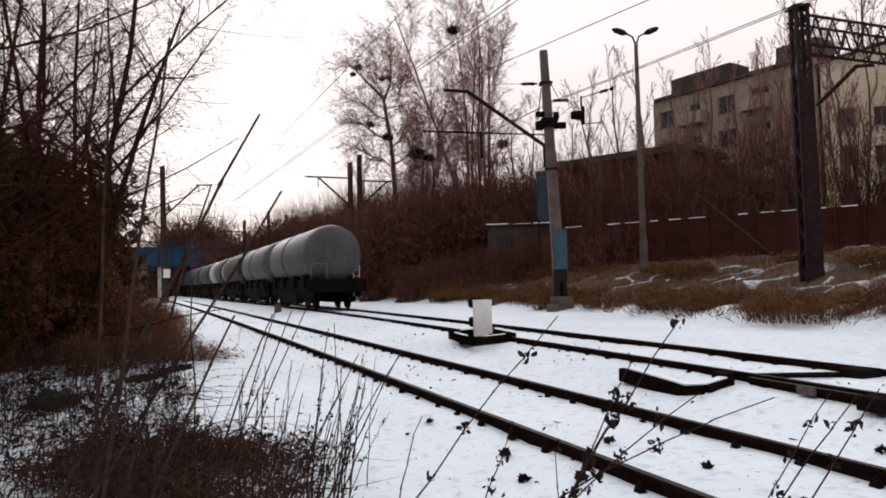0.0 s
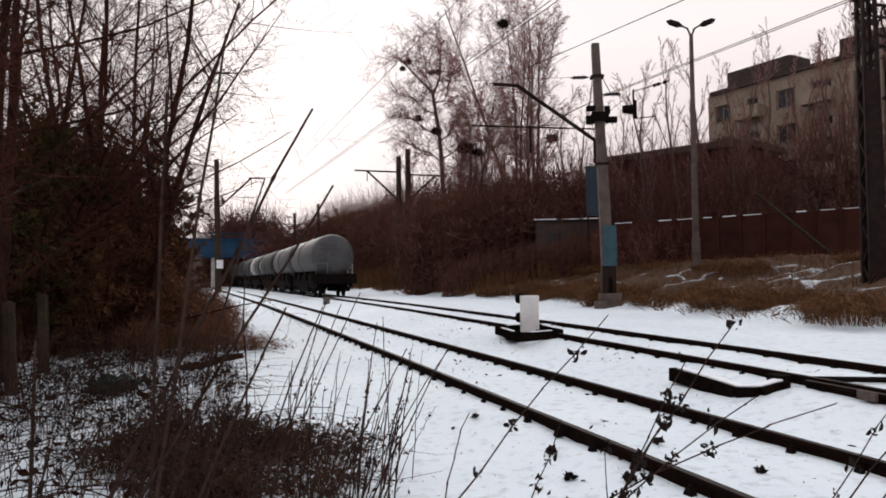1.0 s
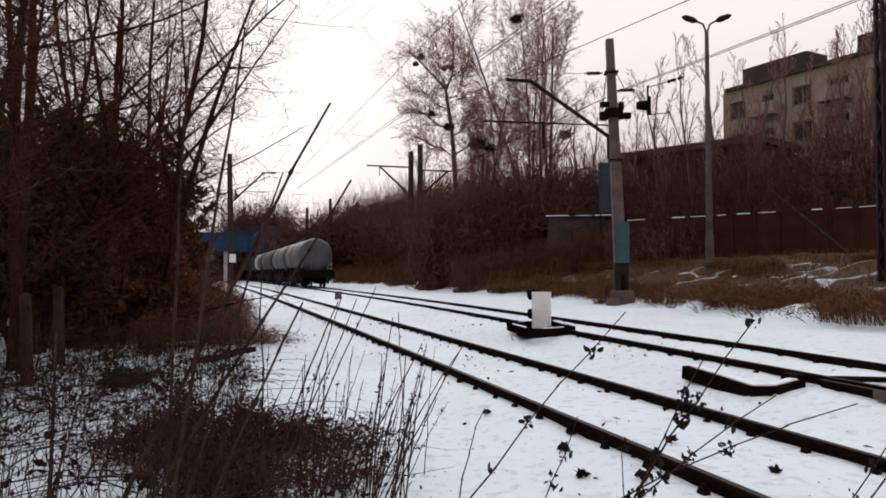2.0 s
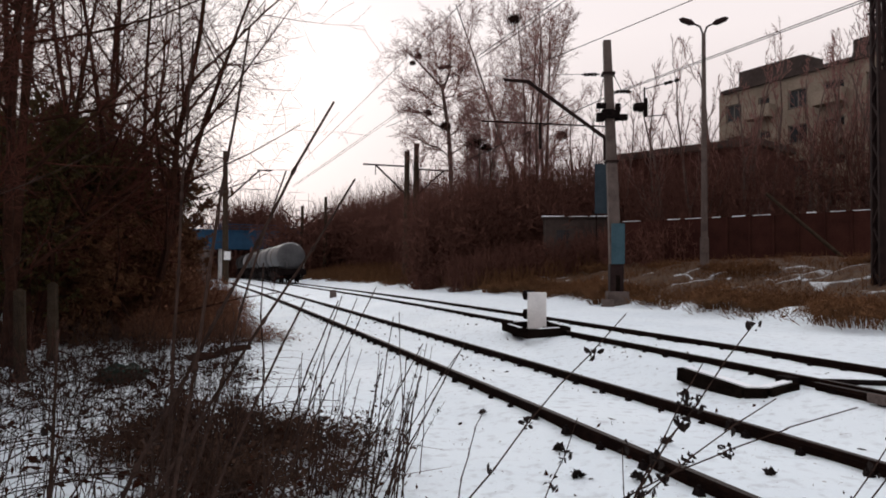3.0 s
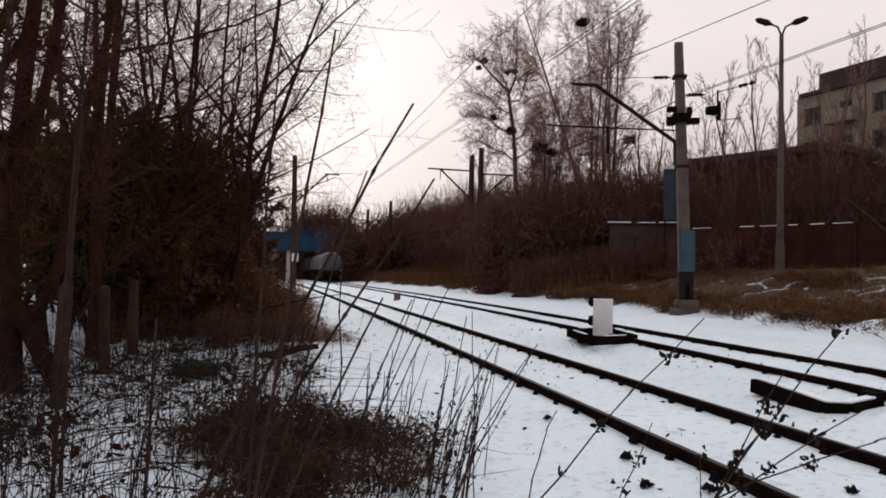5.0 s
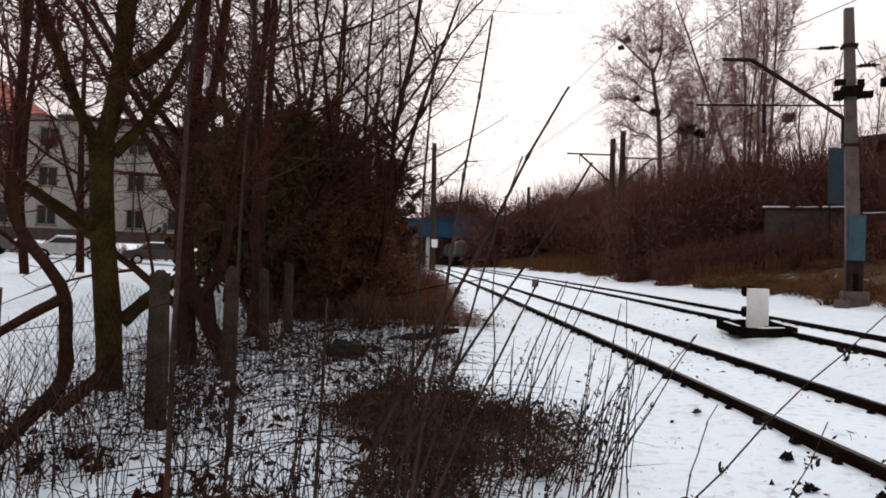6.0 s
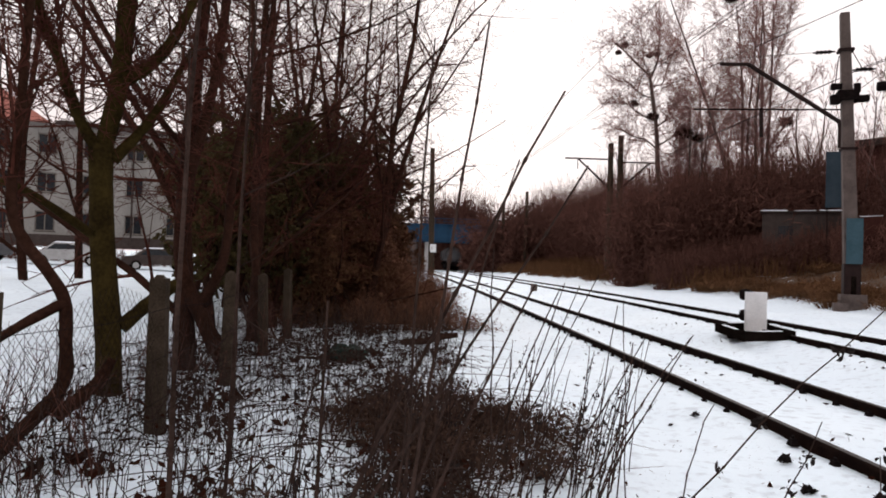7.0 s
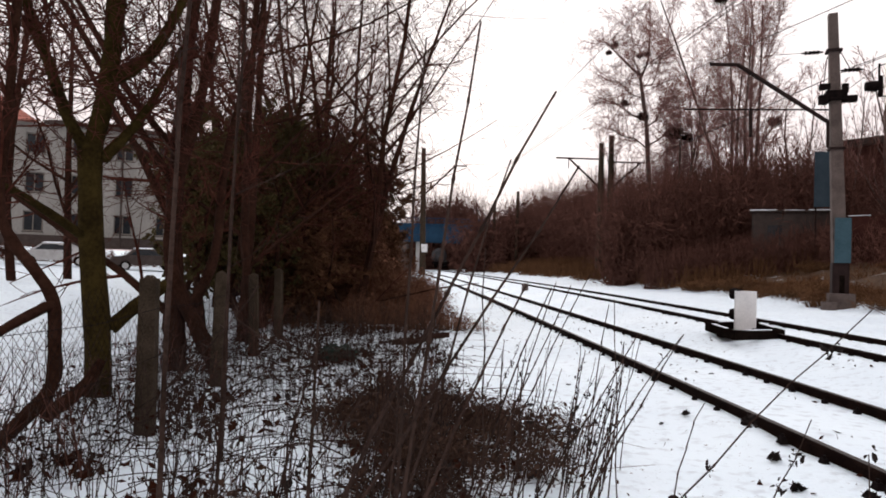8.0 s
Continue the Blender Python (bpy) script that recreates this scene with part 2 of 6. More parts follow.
# ---- ground: one sheet to the horizon ----
def ground():
    n = 270
    u = np.linspace(-1, 1, n)
    gx = np.sinh(u * 6.6) * 1500 / math.sinh(6.6) - 0.5
    gy = np.sinh(u * 6.6) * 1500 / math.sinh(6.6) + 9.0
    X, Y = np.meshgrid(gx, gy)
    s, d = lateral(X, Y)
    Z = ground_z(X, Y)
    fade = 1 - smooth(160, 400, np.hypot(X, Y))
    Z = np.where(np.abs(Y) < 400, Z, 0) * fade
    rough = np.array([noise.fractal(Vector((x * 0.9, y * 0.9, 0)), 1.0, 2.0, 3) for x, y in zip(X.ravel(), Y.ravel())]).reshape(X.shape)
    onbank = smooth(-0.2, 2.0, d - bank_edge(s))
    left = smooth(1.8, 4.0, -d)
    Z = Z + rough * (0.022 + 0.16 * onbank + 0.05 * left)
    bare = np.clip(onbank * (0.30 + 0.70 * (1 - smooth(0.05, 0.50, rough + 0.34 * smooth(2, 4, d - bank_edge(s)) * (1 - smooth(6, 9, d - bank_edge(s))) * (1 - smooth(20, 30, s))))) * (np.hypot(X, Y) < 300), 0, 1)
    verts = np.stack([X.ravel(), Y.ravel(), Z.ravel()], 1)
    idx = np.arange(n * n).reshape(n, n)
    faces = np.stack([idx[:-1, :-1], idx[:-1, 1:], idx[1:, 1:], idx[1:, :-1]], -1).reshape(-1, 4).tolist()
    m = bpy.data.materials.new("snow_and_dead_grass")
    m.use_nodes = True
    nn, l = m.node_tree.nodes, m.node_tree.links
    p = nn["Principled BSDF"]
    p.inputs["Roughness"].default_value = 0.8
    p.inputs["Specular IOR Level"].default_value = 0.2
    at = nn.new("ShaderNodeAttribute")
    at.attribute_name = "bare"
    geo = nn.new("ShaderNodeNewGeometry")
    def tex(scale, detail):
        q = nn.new("ShaderNodeTexNoise")
        q.inputs["Scale"].default_value, q.inputs["Detail"].default_value = scale, detail
        l.new(geo.outputs["Position"], q.inputs["Vector"])
        return q
    def ramp(src, lo, hi, a, b):
        q = nn.new("ShaderNodeValToRGB")
        q.color_ramp.elements[0].position, q.color_ramp.elements[1].position = lo, hi
        q.color_ramp.elements[0].color, q.color_ramp.elements[1].color = (*a, 1), (*b, 1)
        l.new(src, q.inputs["Fac"])
        return q
    wide, mid, fine = tex(0.35, 4), tex(2.2, 5), tex(26, 4)
    snow = ramp(wide.outputs["Fac"], 0.3, 0.7, (0.665, 0.745, 0.80), (0.76, 0.835, 0.875))
    grass = ramp(mid.outputs["Fac"], 0.3, 0.7, (0.032, 0.016, 0.008), (0.082, 0.044, 0.021))
    specks = ramp(fine.outputs["Fac"], 0.655, 0.72, (0, 0, 0), (1, 1, 1))
    patch = ramp(mid.outputs["Fac"], 0.48, 0.62, (0, 0, 0), (1, 1, 1))
    sp = nn.new("ShaderNodeMath")
    sp.operation = "MULTIPLY"
    l.new(specks.outputs["Color"], sp.inputs[0])
    l.new(patch.outputs["Color"], sp.inputs[1])
    edge = nn.new("ShaderNodeMath")
    edge.operation = "MULTIPLY_ADD"
    edge.inputs[1].default_value = 0.45
    l.new(mid.outputs["Fac"], edge.inputs[0])
    rag = nn.new("ShaderNodeMath")
    rag.operation = "MULTIPLY_ADD"
    rag.inputs[1].default_value = 0.35
    l.new(fine.outputs["Fac"], rag.inputs[0])
    l.new(at.outputs["Fac"], rag.inputs[2])
    l.new(rag.outputs[0], edge.inputs[2])
    cut = ramp(edge.outputs[0], 0.60, 0.80, (0, 0, 0), (1, 1, 1))
    big = nn.new("ShaderNodeMath")
    big.operation = "MAXIMUM"
    l.new(cut.outputs["Color"], big.inputs[0])
    l.new(sp.outputs[0], big.inputs[1])
    mix = nn.new("ShaderNodeMix")
    mix.data_type = "RGBA"
    l.new(big.outputs[0], mix.inputs["Factor"])
    # Grey mottling in the snow colour: trodden dirt and painted shade of dents.
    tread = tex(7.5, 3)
    dent_shade = ramp(tread.outputs["Fac"], 0.54, 0.70, (0, 0, 0), (0.42, 0.42, 0.42))
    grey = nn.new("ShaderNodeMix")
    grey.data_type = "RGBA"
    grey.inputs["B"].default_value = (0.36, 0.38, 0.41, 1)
    l.new(dent_shade.outputs["Color"], grey.inputs["Factor"])
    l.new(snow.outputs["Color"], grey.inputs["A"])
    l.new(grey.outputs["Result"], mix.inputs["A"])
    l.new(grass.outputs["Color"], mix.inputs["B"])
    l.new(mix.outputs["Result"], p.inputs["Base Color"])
    bp = nn.new("ShaderNodeBump")
    bp.inputs["Strength"].default_value, bp.inputs["Distance"].default_value = 0.7, 0.07
    hh = nn.new("ShaderNodeMath")
    hh.operation = "MULTIPLY_ADD"
    hh.inputs[1].default_value = 0.25
    l.new(fine.outputs["Fac"], hh.inputs[0])
    l.new(mid.outputs["Fac"], hh.inputs[2])
    l.new(hh.outputs[0], bp.inputs["Height"])
    l.new(bp.outputs["Normal"], p.inputs["Normal"])
    me = mesh_of("ground", verts, faces, m, smooth_on=True)
    a = me.attributes.new("bare", "FLOAT", "POINT")
    a.data.foreach_set("value", bare.ravel().astype(np.float32))
    tagged(new("ground", me), "snow-covered ground with a bank of brown dead grass", "ground", kind="structure")

ground()

# ---- tracks ----
RAIL_PROFILE = [(-0.065, 0.0), (-0.065, 0.012), (-0.012, 0.03), (-0.010, 0.115), (-0.036, 0.125), (-0.036, 0.150), (-0.028, 0.158), (0.028, 0.158), (0.036, 0.150), (0.036, 0.125), (0.010, 0.115), (0.012, 0.03), (0.065, 0.012), (0.065, 0.0)]

def rail_shape(s0, s1, off, z, scale=1.0):
    """off: a function of s, metres to the right of the near track."""
    sh = Shape()
    ss = np.concatenate([np.arange(s0, min(s1, 60), 1.0), np.arange(max(60, s0), s1 + 0.1, 4.0)])
    n = len(RAIL_PROFILE)
    vs = []
    for s in ss:
        x, y, h = along(s, off(s))
        for px, pz in RAIL_PROFILE:
            vs.append((x + math.cos(h) * px * scale, y + math.sin(h) * px * scale, z - 0.158 + pz))
    for i in range(len(ss) - 1):
        for k in range(n):
            sh.slot = 1 if k in (6,) else 0
            a, b = i * n + k, i * n + (k + 1) % n
            sh.f.append((a, a + n, b + n, b))
            sh.m.append(sh.slot)
    sh.v = vs
    sh.slot = 0
    sh.f += [tuple(range(n)), tuple(range((len(ss) - 1) * n, len(ss) * n))[::-1]]
    sh.m += [0, 0]
    return sh

def track(off, z, label, group):
    t = thing("railway_track", label, "railway track", group=group)
    for side in (-0.75, 0.75):
        part("rail", rail_shape(-16, 150, lambda s: off(s) + side, z), [RUST, RAILTOP], t)
    clip = Shape().box(0, 0, 0.03, 0.07, 0.09, 0.06, top=0.6)
    clip.tube([(0, 0, 0.05), (0, 0, 0.085)], 0.014, 6)
    cm = clip.mesh("rail_clip", IRON)
    rng = random.Random(5)
    far = Shape()
    for i in range(150):
        s = -8 + i * 0.62 + rng.uniform(-0.03, 0.03)
        for side in (-0.75, 0.75):
            for e in (-0.085,):
                x, y, h = along(s, off(s) + side + e)
                lift = rng.uniform(0.0, 0.035)
                if i < 110:
                    ob = part("rail_clip", cm, IRON, t)
                    ob.matrix_world = pose(x, y, z - 0.15 + lift, 0, 0, math.degrees(h))
                else:
                    far.box(0, 0, 0.03, 0.13, 0.17, 0.06, pose(x, y, z - 0.15 + lift, 0, 0, math.degrees(h)))
    tagged(part("distant_rail_clips", far, IRON, t), kind="stuff")
    return t

track(lambda s: 0.0, RAIL_Z, "near railway track, rusty rails half buried in snow", "railway tracks")
track(gap2, FAR_Z, "far railway track with rails in trodden snow", "railway tracks")
# ---- train of tank wagons ----
def tank_wagon(tank, label, sooty=False):
    """A four-axle tank wagon, 12 m over its buffers, origin on the rails at its middle, running along y."""
    w = thing("tank_wagon", label, "tank wagon", group="tank wagons of the train")
    body = Shape()
    turn = pose(0, 0, 2.62, 0, 0, 90)
    R = 1.42
    prof = [(-5.35, 0.05), (-5.33, 0.55), (-5.24, 0.95), (-5.08, 1.25), (-4.85, 1.37), (-4.6, R), (4.6, R), (4.85, 1.37), (5.08, 1.25), (5.24, 0.95), (5.33, 0.55), (5.35, 0.05)]
    body.lathe(prof, 40, turn)
    tk = part("tank", body, tank, w, smooth_on=True)
    if sooty:
        b = Shape().lathe([(-5.2, 1.05), (-5.0, 1.34), (-4.6, R + 0.006), (-0.4, R + 0.006), (-0.4, R - 0.02)], 40, turn)
        part("soot_layer", b, TANKDARK, tk, "soot-blackened half of the shell", smooth_on=True)
    for y in (0.55, 0.95):
        b = Shape()
        b.lathe([(y - 0.06, R + 0.004), (y - 0.06, R + 0.022), (y + 0.06, R + 0.022), (y + 0.06, R + 0.004)], 40, turn)
        part("tank_band", b, BAND, tk)
    dome = Shape().tube([(0, 0.3, 3.95), (0, 0.3, 4.12)], 0.34, 16)
    dome.tube([(0, 0.3, 4.11), (0, 0.3, 4.18)], 0.40, 16)
    part("manhole_dome", dome, TANKDARK, w)
    walk_way = Shape().box(0.0, -1.2, 4.10, 0.5, 1.6, 0.04)
    for y in (-1.9, -0.5):
        walk_way.bar((-0.2, y, 3.95), (-0.2, y, 4.1), 0.05).bar((0.2, y, 3.95), (0.2, y, 4.1), 0.05)
    part("roof_walkway", walk_way, IRON, w)
    fr = Shape()
    for x in (-0.75, 0.75):
        fr.box(x, 0, 1.06, 0.16, 11.2, 0.30)
    for y in (-5.55, 5.55):
        fr.box(0, y, 1.12, 2.8, 0.18, 0.62)
    for y in (-3.9, -1.4, 1.4, 3.9):
        fr.box(0, y, 1.34, 2.6, 0.6, 0.62)
    fr.box(0, 0, 0.85, 0.5, 2.4, 0.45)
    # Black skirts and boxes added here to make the underside solid dark.
    for x in (-1.1, 1.1):
        fr.box(x, 0, 1.02, 0.10, 11.0, 0.86).box(x * 0.95, 0, 0.55, 0.3, 4.2, 0.62)
    part("underframe", fr, IRON, w)
    for y in (-5.7, 5.7):
        for x in (-0.875, 0.875):
            k = 1 if y > 0 else -1
            b = Shape().tube([(x, y - 0.05 * k, 1.06), (x, y + 0.28 * k, 1.06)], 0.11, 10)
            b.tube([(x, y + 0.28 * k, 1.06), (x, y + 0.34 * k, 1.06)], [0.23, 0.21], 14)
            part("buffer", b, IRON, w)
    for y in (-4.95, 4.95):
        lad = Shape()
        for x in (0.95, 1.25):
            lad.bar((x, y, 0.6), (x, y, 2.1), 0.04)
        for z in (0.65, 0.95, 1.25, 1.55, 1.85):
            lad.bar((0.95, y, z), (1.25, y, z), 0.03)
        part("step_ladder", lad, PALECON, w, "pale grab rails and steps")
        rail = Shape()
        for x in (-1.25, -0.5):
            rail.bar((x, y * 1.13, 1.2), (x, y * 1.13, 2.15), 0.028)
        rail.bar((-1.25, y * 1.13, 2.15), (-0.5, y * 1.13, 2.15), 0.028)
        part("end_handrail", rail, WORNRAIL, w, "worn grey end handrail")
    wheel = Shape()
    wheel.lathe([(-0.07, 0.46), (-0.06, 0.50), (-0.035, 0.46), (0.065, 0.44), (0.065, 0.36), (0.02, 0.33), (0.03, 0.12), (0.09, 0.11), (0.09, 0.03)], 22)
    wm = wheel.mesh("wheel", IRON)
    for by in (-3.55, 3.55):
        bg = Shape()
        for x in (-1.0, 1.0):
            bg.box(x, by, 0.52, 0.14, 2.5, 0.22).box(x, by, 0.74, 0.16, 0.9, 0.30)
            for a in (-0.9, 0.9):
                bg.box(x * 1.06, by + a, 0.46, 0.2, 0.3, 0.32)
        bg.box(0, by, 0.62, 2.0, 0.34, 0.24)
        bogie = part("bogie", bg, IRON, w)
        for a in (-0.9, 0.9):
            for x in (-0.75, 0.75):
                o = part("wheel", wm, IRON, bogie)
                o.matrix_basis = pose(x, by + a, 0.46, 0, 0, 180 if x > 0 else 0)
    return w

WAGON = 12.1
TRAIN_S0, TRAIN_SPEED = 29.2, 12.4
def train_s(t):
    """Place of the train's tail along the line at t seconds."""
    return TRAIN_S0 + TRAIN_SPEED * t

def on_far_track(s):
    x, y, h = along(s, gap2(s))
    return pose(x, y, FAR_Z, 0, 0, math.degrees(h))

TRAIN = [
    tank_wagon(TANK, "grey tank wagon at the tail of the train"),
    tank_wagon(TANK, "grey tank wagon coupled in the train"),
    tank_wagon(TANKDARK, "dark sooty tank wagon in the train"),
    tank_wagon(TANKPALE, "pale grey tank wagon with a soot-blackened half", True),
] + [tank_wagon(TANKDARK, "dark sooty tank wagon in the train") for i in range(4)]

def wagon_rows(i):
    return [(t / 4, on_far_track(train_s(t / 4) + WAGON * (i + 0.5))) for t in range(33)]
# ---- overhead line masts ----
def concrete_mast():
    """The tall leaning mast with its cantilever, insulators and sheet-metal guard."""
    base, top = Vector((4.62, 27.7, 0.3)), Vector((4.265, 27.98, 10.75))
    m = thing("overhead_line_mast", "tapered concrete overhead line mast with a steel cantilever", "line mast", group="overhead line masts")
    def up(z):
        return base.lerp(top, (z - base.z) / (top.z - base.z))
    pole = Shape()
    pole.tube([up(0.3), up(5.4), top], [0.33, 0.27, 0.20], 4)
    p = part("pole", pole, CONCRETE, m)
    # Slots aren't cut: black slabs at the face stand for their shade.
    for z in (1.1, 2.6):
        slot = Shape().box(0, 0, 0, 0.16, 0.05, 0.9, Matrix.Translation(up(z) + Vector((0.02, -0.23, 0))))
        part("recess", slot, TIMBER, p)
    for z in (5.95, 7.75, 9.42):
        c = up(z)
        part("steel_collar", Shape().box(0, 0, 0, 0.50, 0.50, 0.08, Matrix.Translation(c)), STEEL, m)
    sleeve = Shape().box(0, 0, 0, 0.52, 0.52, 1.05, Matrix.Translation(up(1.45)))
    part("foot_sleeve", sleeve, STEEL, m, "dark steel sleeve round the mast's foot")
    foot = Shape().box(4.62, 27.7, 0.62, 0.85, 0.75, 0.62, top=0.92)
    foot.box(4.2, 27.3, 0.45, 0.45, 0.4, 0.36)
    part("footing", foot, CONCRETE, m, "snow-dusted concrete footing")
    plate = Shape().box(0, 0, 0, 0.50, 0.04, 1.55, Matrix.Translation(up(2.75) + Vector((0.08, -0.30, 0))))
    part("guard_plate", plate, TEAL, m, "faded blue guard plate")
    arm = Shape()
    elbow, tip, root = Vector((1.15, 26.8, 8.85)), Vector((0.24, 26.4, 8.82)), up(6.9) + Vector((-0.25, -0.1, 0))
    arm.tube([root, elbow], 0.075, 8).tube([elbow, tip], 0.065, 8)
    arm.tube([root + Vector((0, 0, -0.9)), root], 0.05, 8)
    a = part("cantilever_arm", arm, STEEL, m)
    reg = Shape().tube([up(7.35) + Vector((-0.2, 0, 0)), Vector((-0.6, 26.3, 7.25))], 0.028, 6)
    reg.tube([Vector((1.6, 26.9, 7.32)), Vector((1.62, 26.9, 6.3))], 0.06, 6)
    part("registration_arm", reg, STEEL, a)
    stay = Shape().tube([up(9.25) + Vector((-0.2, 0, 0)), up(7.6) + Vector((-0.45, -0.1, 0))], 0.016, 5)
    stay.tube([up(9.42) + Vector((0.2, 0, 0)), up(8.75) + Vector((0.5, 0, 0))], 0.016, 5)
    part("stay_wires", stay, STEEL, m)
    for z, x, w in ((9.42, -0.67, 0.5), (8.72, 0.55, 0.5)):
        ins = Shape()
        c = up(z) + Vector((x, 0, 0))
        for k in range(4):
            dx = (k - 1.5) * w / 4
            ins.tube([c + Vector((dx - 0.05, 0, 0)), c + Vector((dx + 0.05, 0, 0))], [0.085, 0.05], 10)
        ins.tube([c - Vector((w / 2 + 0.1, 0, 0)), c + Vector((w / 2 + 0.1, 0, 0))], 0.03, 6)
        part("insulator", ins, IRON, m)
    for x, y, z, sx, sy, sz in ((0.02, 0, 7.80, 0.66, 0.6, 0.34), (-0.40, -0.2, 7.66, 0.28, 0.3, 0.30), (0.46, -0.1, 7.68, 0.40, 0.3, 0.20), (-0.34, -0.2, 8.12, 0.34, 0.25, 0.18), (0.30, -0.15, 8.05, 0.2, 0.2, 0.3)):
        part("switch_box", Shape().box(x, y, 0, sx, sy, sz, Matrix.Translation(up(z))), IRON, m)
    return m

concrete_mast()

def far_mast(x, y, z0, z1, lean, arms, label):
    """A plain mast with side arms; arms: (reach along the cross-track line, height, drop of the brace)."""
    m = thing("overhead_line_mast", label, "line mast", group="overhead line masts")
    part("pole", Shape().tube([(x, y, z0), (x + lean, y, z1)], [0.34, 0.24], 6), POST, m)
    for reach, h, drop in arms:
        u = Vector((math.cos(radians(22)), math.sin(radians(22)), 0)) * reach
        c = Vector((x, y, h))
        a = Shape().tube([c + (u * 0.66 if drop > 2.9 else Vector()), c + u], 0.07, 6).tube([c - Vector((0, 0, drop)), c + u * 0.72], 0.085, 6)
        if drop > 2.9:
            a.tube([c + u * 0.25 - Vector((0, 0, 1.9)), c + u * 0.8 - Vector((0, 0, 1.95))], 0.03, 5)
        a.tube([c + u * 0.72, c + u * 0.72 - Vector((0, 0, 0.9))], 0.04, 5)
        part("cantilever_arm", a, STEEL, m)
    return m

far_mast(-8.05, 62.1, 1.2, 12.5, 0.0, ((-4.0, 11.1, 2.6),), "grey concrete line mast with a side arm, among brush")
far_mast(-7.25, 62.4, 1.2, 13.2, 0.0, ((3.6, 10.9, 2.4),), "tall grey concrete line mast beside its twin")
far_mast(-26.0, 65.6, 0.3, 13.2, -0.25, ((4.2, 11.5, 3.0),), "slim line mast standing beside the near track")
far_mast(-29.5, 104.0, 0.8, 11.6, 0.0, ((-3.2, 9.9, 2.0), (3.0, 9.9, 2.0)), "distant line mast with two arms")
far_mast(-24.4, 98.0, 0.8, 12.3, 0.0, ((1.2, 10.6, 0.8),), "distant line mast above the brush")

def mast_sign():
    single("mast_sign", Shape().box(0, 0, 0, 0.62, 0.03, 0.80, pose(-25.72, 65.22, 3.05, 0, 0, 20)), WHITE, "plain white plate fixed to the slim line mast", "sign")

mast_sign()

def gantry():
    """Lattice mast that carries a lattice beam."""
    g = thing("lattice_gantry", "dark steel lattice gantry with a trussed beam", "gantry")
    x0, y0, z1 = 11.3, 21.8, 9.85
    zb = gz(x0, y0) - 0.2
    leg = Shape()
    hw = 0.21
    for sx in (-1, 1):
        for sy in (-1, 1):
            leg.bar((x0 + sx * hw, y0 + sy * hw, zb), (x0 + sx * hw * 0.8, y0 + sy * hw * 0.8, z1), 0.10)
    z, k = zb, 0
    while z < z1 - 0.3:
        zn = min(z + 0.62, z1)
        for sy in (-1, 1):
            a, b = (hw, -hw) if k % 2 else (-hw, hw)
            leg.bar((x0 + a, y0 + sy * hw, z), (x0 + b, y0 + sy * hw, zn), 0.05)
        for sx in (-1, 1):
            a, b = (hw, -hw) if k % 2 else (-hw, hw)
            leg.bar((x0 + sx * hw, y0 + a, z), (x0 + sx * hw, y0 + b, zn), 0.05)
        z, k = zn, k + 1
    leg.box(x0, y0, z1, 0.55, 0.55, 0.08)
    part("lattice_leg", leg, STEEL, g)
    plates = Shape()
    for sy in (-1, 1):
        plates.box(x0, y0 + sy * 0.24, (zb + 7.6) / 2, 0.40, 0.03, 7.6 - zb)
    part("leg_plate", plates, STEEL, g)
    p0, p1 = Vector((x0 + 0.25, y0, 9.62)), Vector((25.0, 26.9, 9.62))
    beam = Shape()
    up, side = Vector((0, 0, 0.92)), Vector((-0.26, 0.70, 0))
    for a in (Vector(), up, side, up + side):
        beam.bar(p0 + a - up, p1 + a - up, 0.07)
    n = 20
    for i in range(n):
        a, b, c = (p0.lerp(p1, (i + f) / n) - up for f in (0, 0.5, 1))
        for o in (Vector(), side):
            beam.bar(a + o, b + up + o, 0.04).bar(b + up + o, c + o, 0.04)
        beam.bar(a, b + side, 0.03).bar(a + up, b + up + side, 0.03)
    part("lattice_beam", beam, STEEL, g)
    arm = Shape().tube([(x0 + 0.3, y0 - 0.2, 6.7), (12.55, 21.0, 7.75)], 0.06, 6).tube([(12.5, 21.0, 7.72), (12.95, 20.85, 7.7)], 0.055, 6)
    part("cantilever_arm", arm, STEEL, g)
    return g

gantry()

# ---- overhead wires ----
def wire(a, b, sag, label, r=0.013, twin=0.0):
    """A sagging wire between two places; twin: a second strand beside it."""
    sh = Shape()
    a, b = Vector(a), Vector(b)
    for o in ((0, twin) if twin else (0,)):
        pts = []
        for i in range(25):
            k = i / 24
            q = a.lerp(b, k)
            pts.append((q.x + o * 0.9, q.y + o * 0.4, q.z - sag * 4 * k * (1 - k)))
        sh.tube(pts, r, 4)
    return single("overhead_wire", sh, WIRE, label, "wire", "overhead wires")

wire((14.39, -2.0, 10.75), (-12.47, 62.0, 13.51), 0.0, "twin overhead wires running level with the mast tops", 0.016, 0.26)
wire((-12.47, 62.0, 13.51), (-33.66, 112.0, 15.56), 0.0, "distant twin overhead wires above the line", 0.024, 0.3)
wire((11.36, -2.0, 11.7), (-37.29, 110.0, 13.49), 0.0, "single overhead wire above the near track", 0.014)
wire((11.39, 2.0, 6.63), (-6.0, 37.4, 9.40), 0.0, "thin wire crossing above the cantilever arm", 0.011)
wire((15.62, 1.0, 7.47), (5.02, 27.9, 8.85), 0.0, "twin feeder wires ending at the mast's insulator", 0.013, 0.14)
wire((5.02, 27.9, 8.85), (-4.63, 62.0, 10.75), 0.0, "feeder wire going on from mast to mast", 0.02)
wire((3.6, 27.9, 9.42), (-3.5, 28.6, 9.6), 0.0, "thin cross wire anchored at the mast's insulator", 0.009)

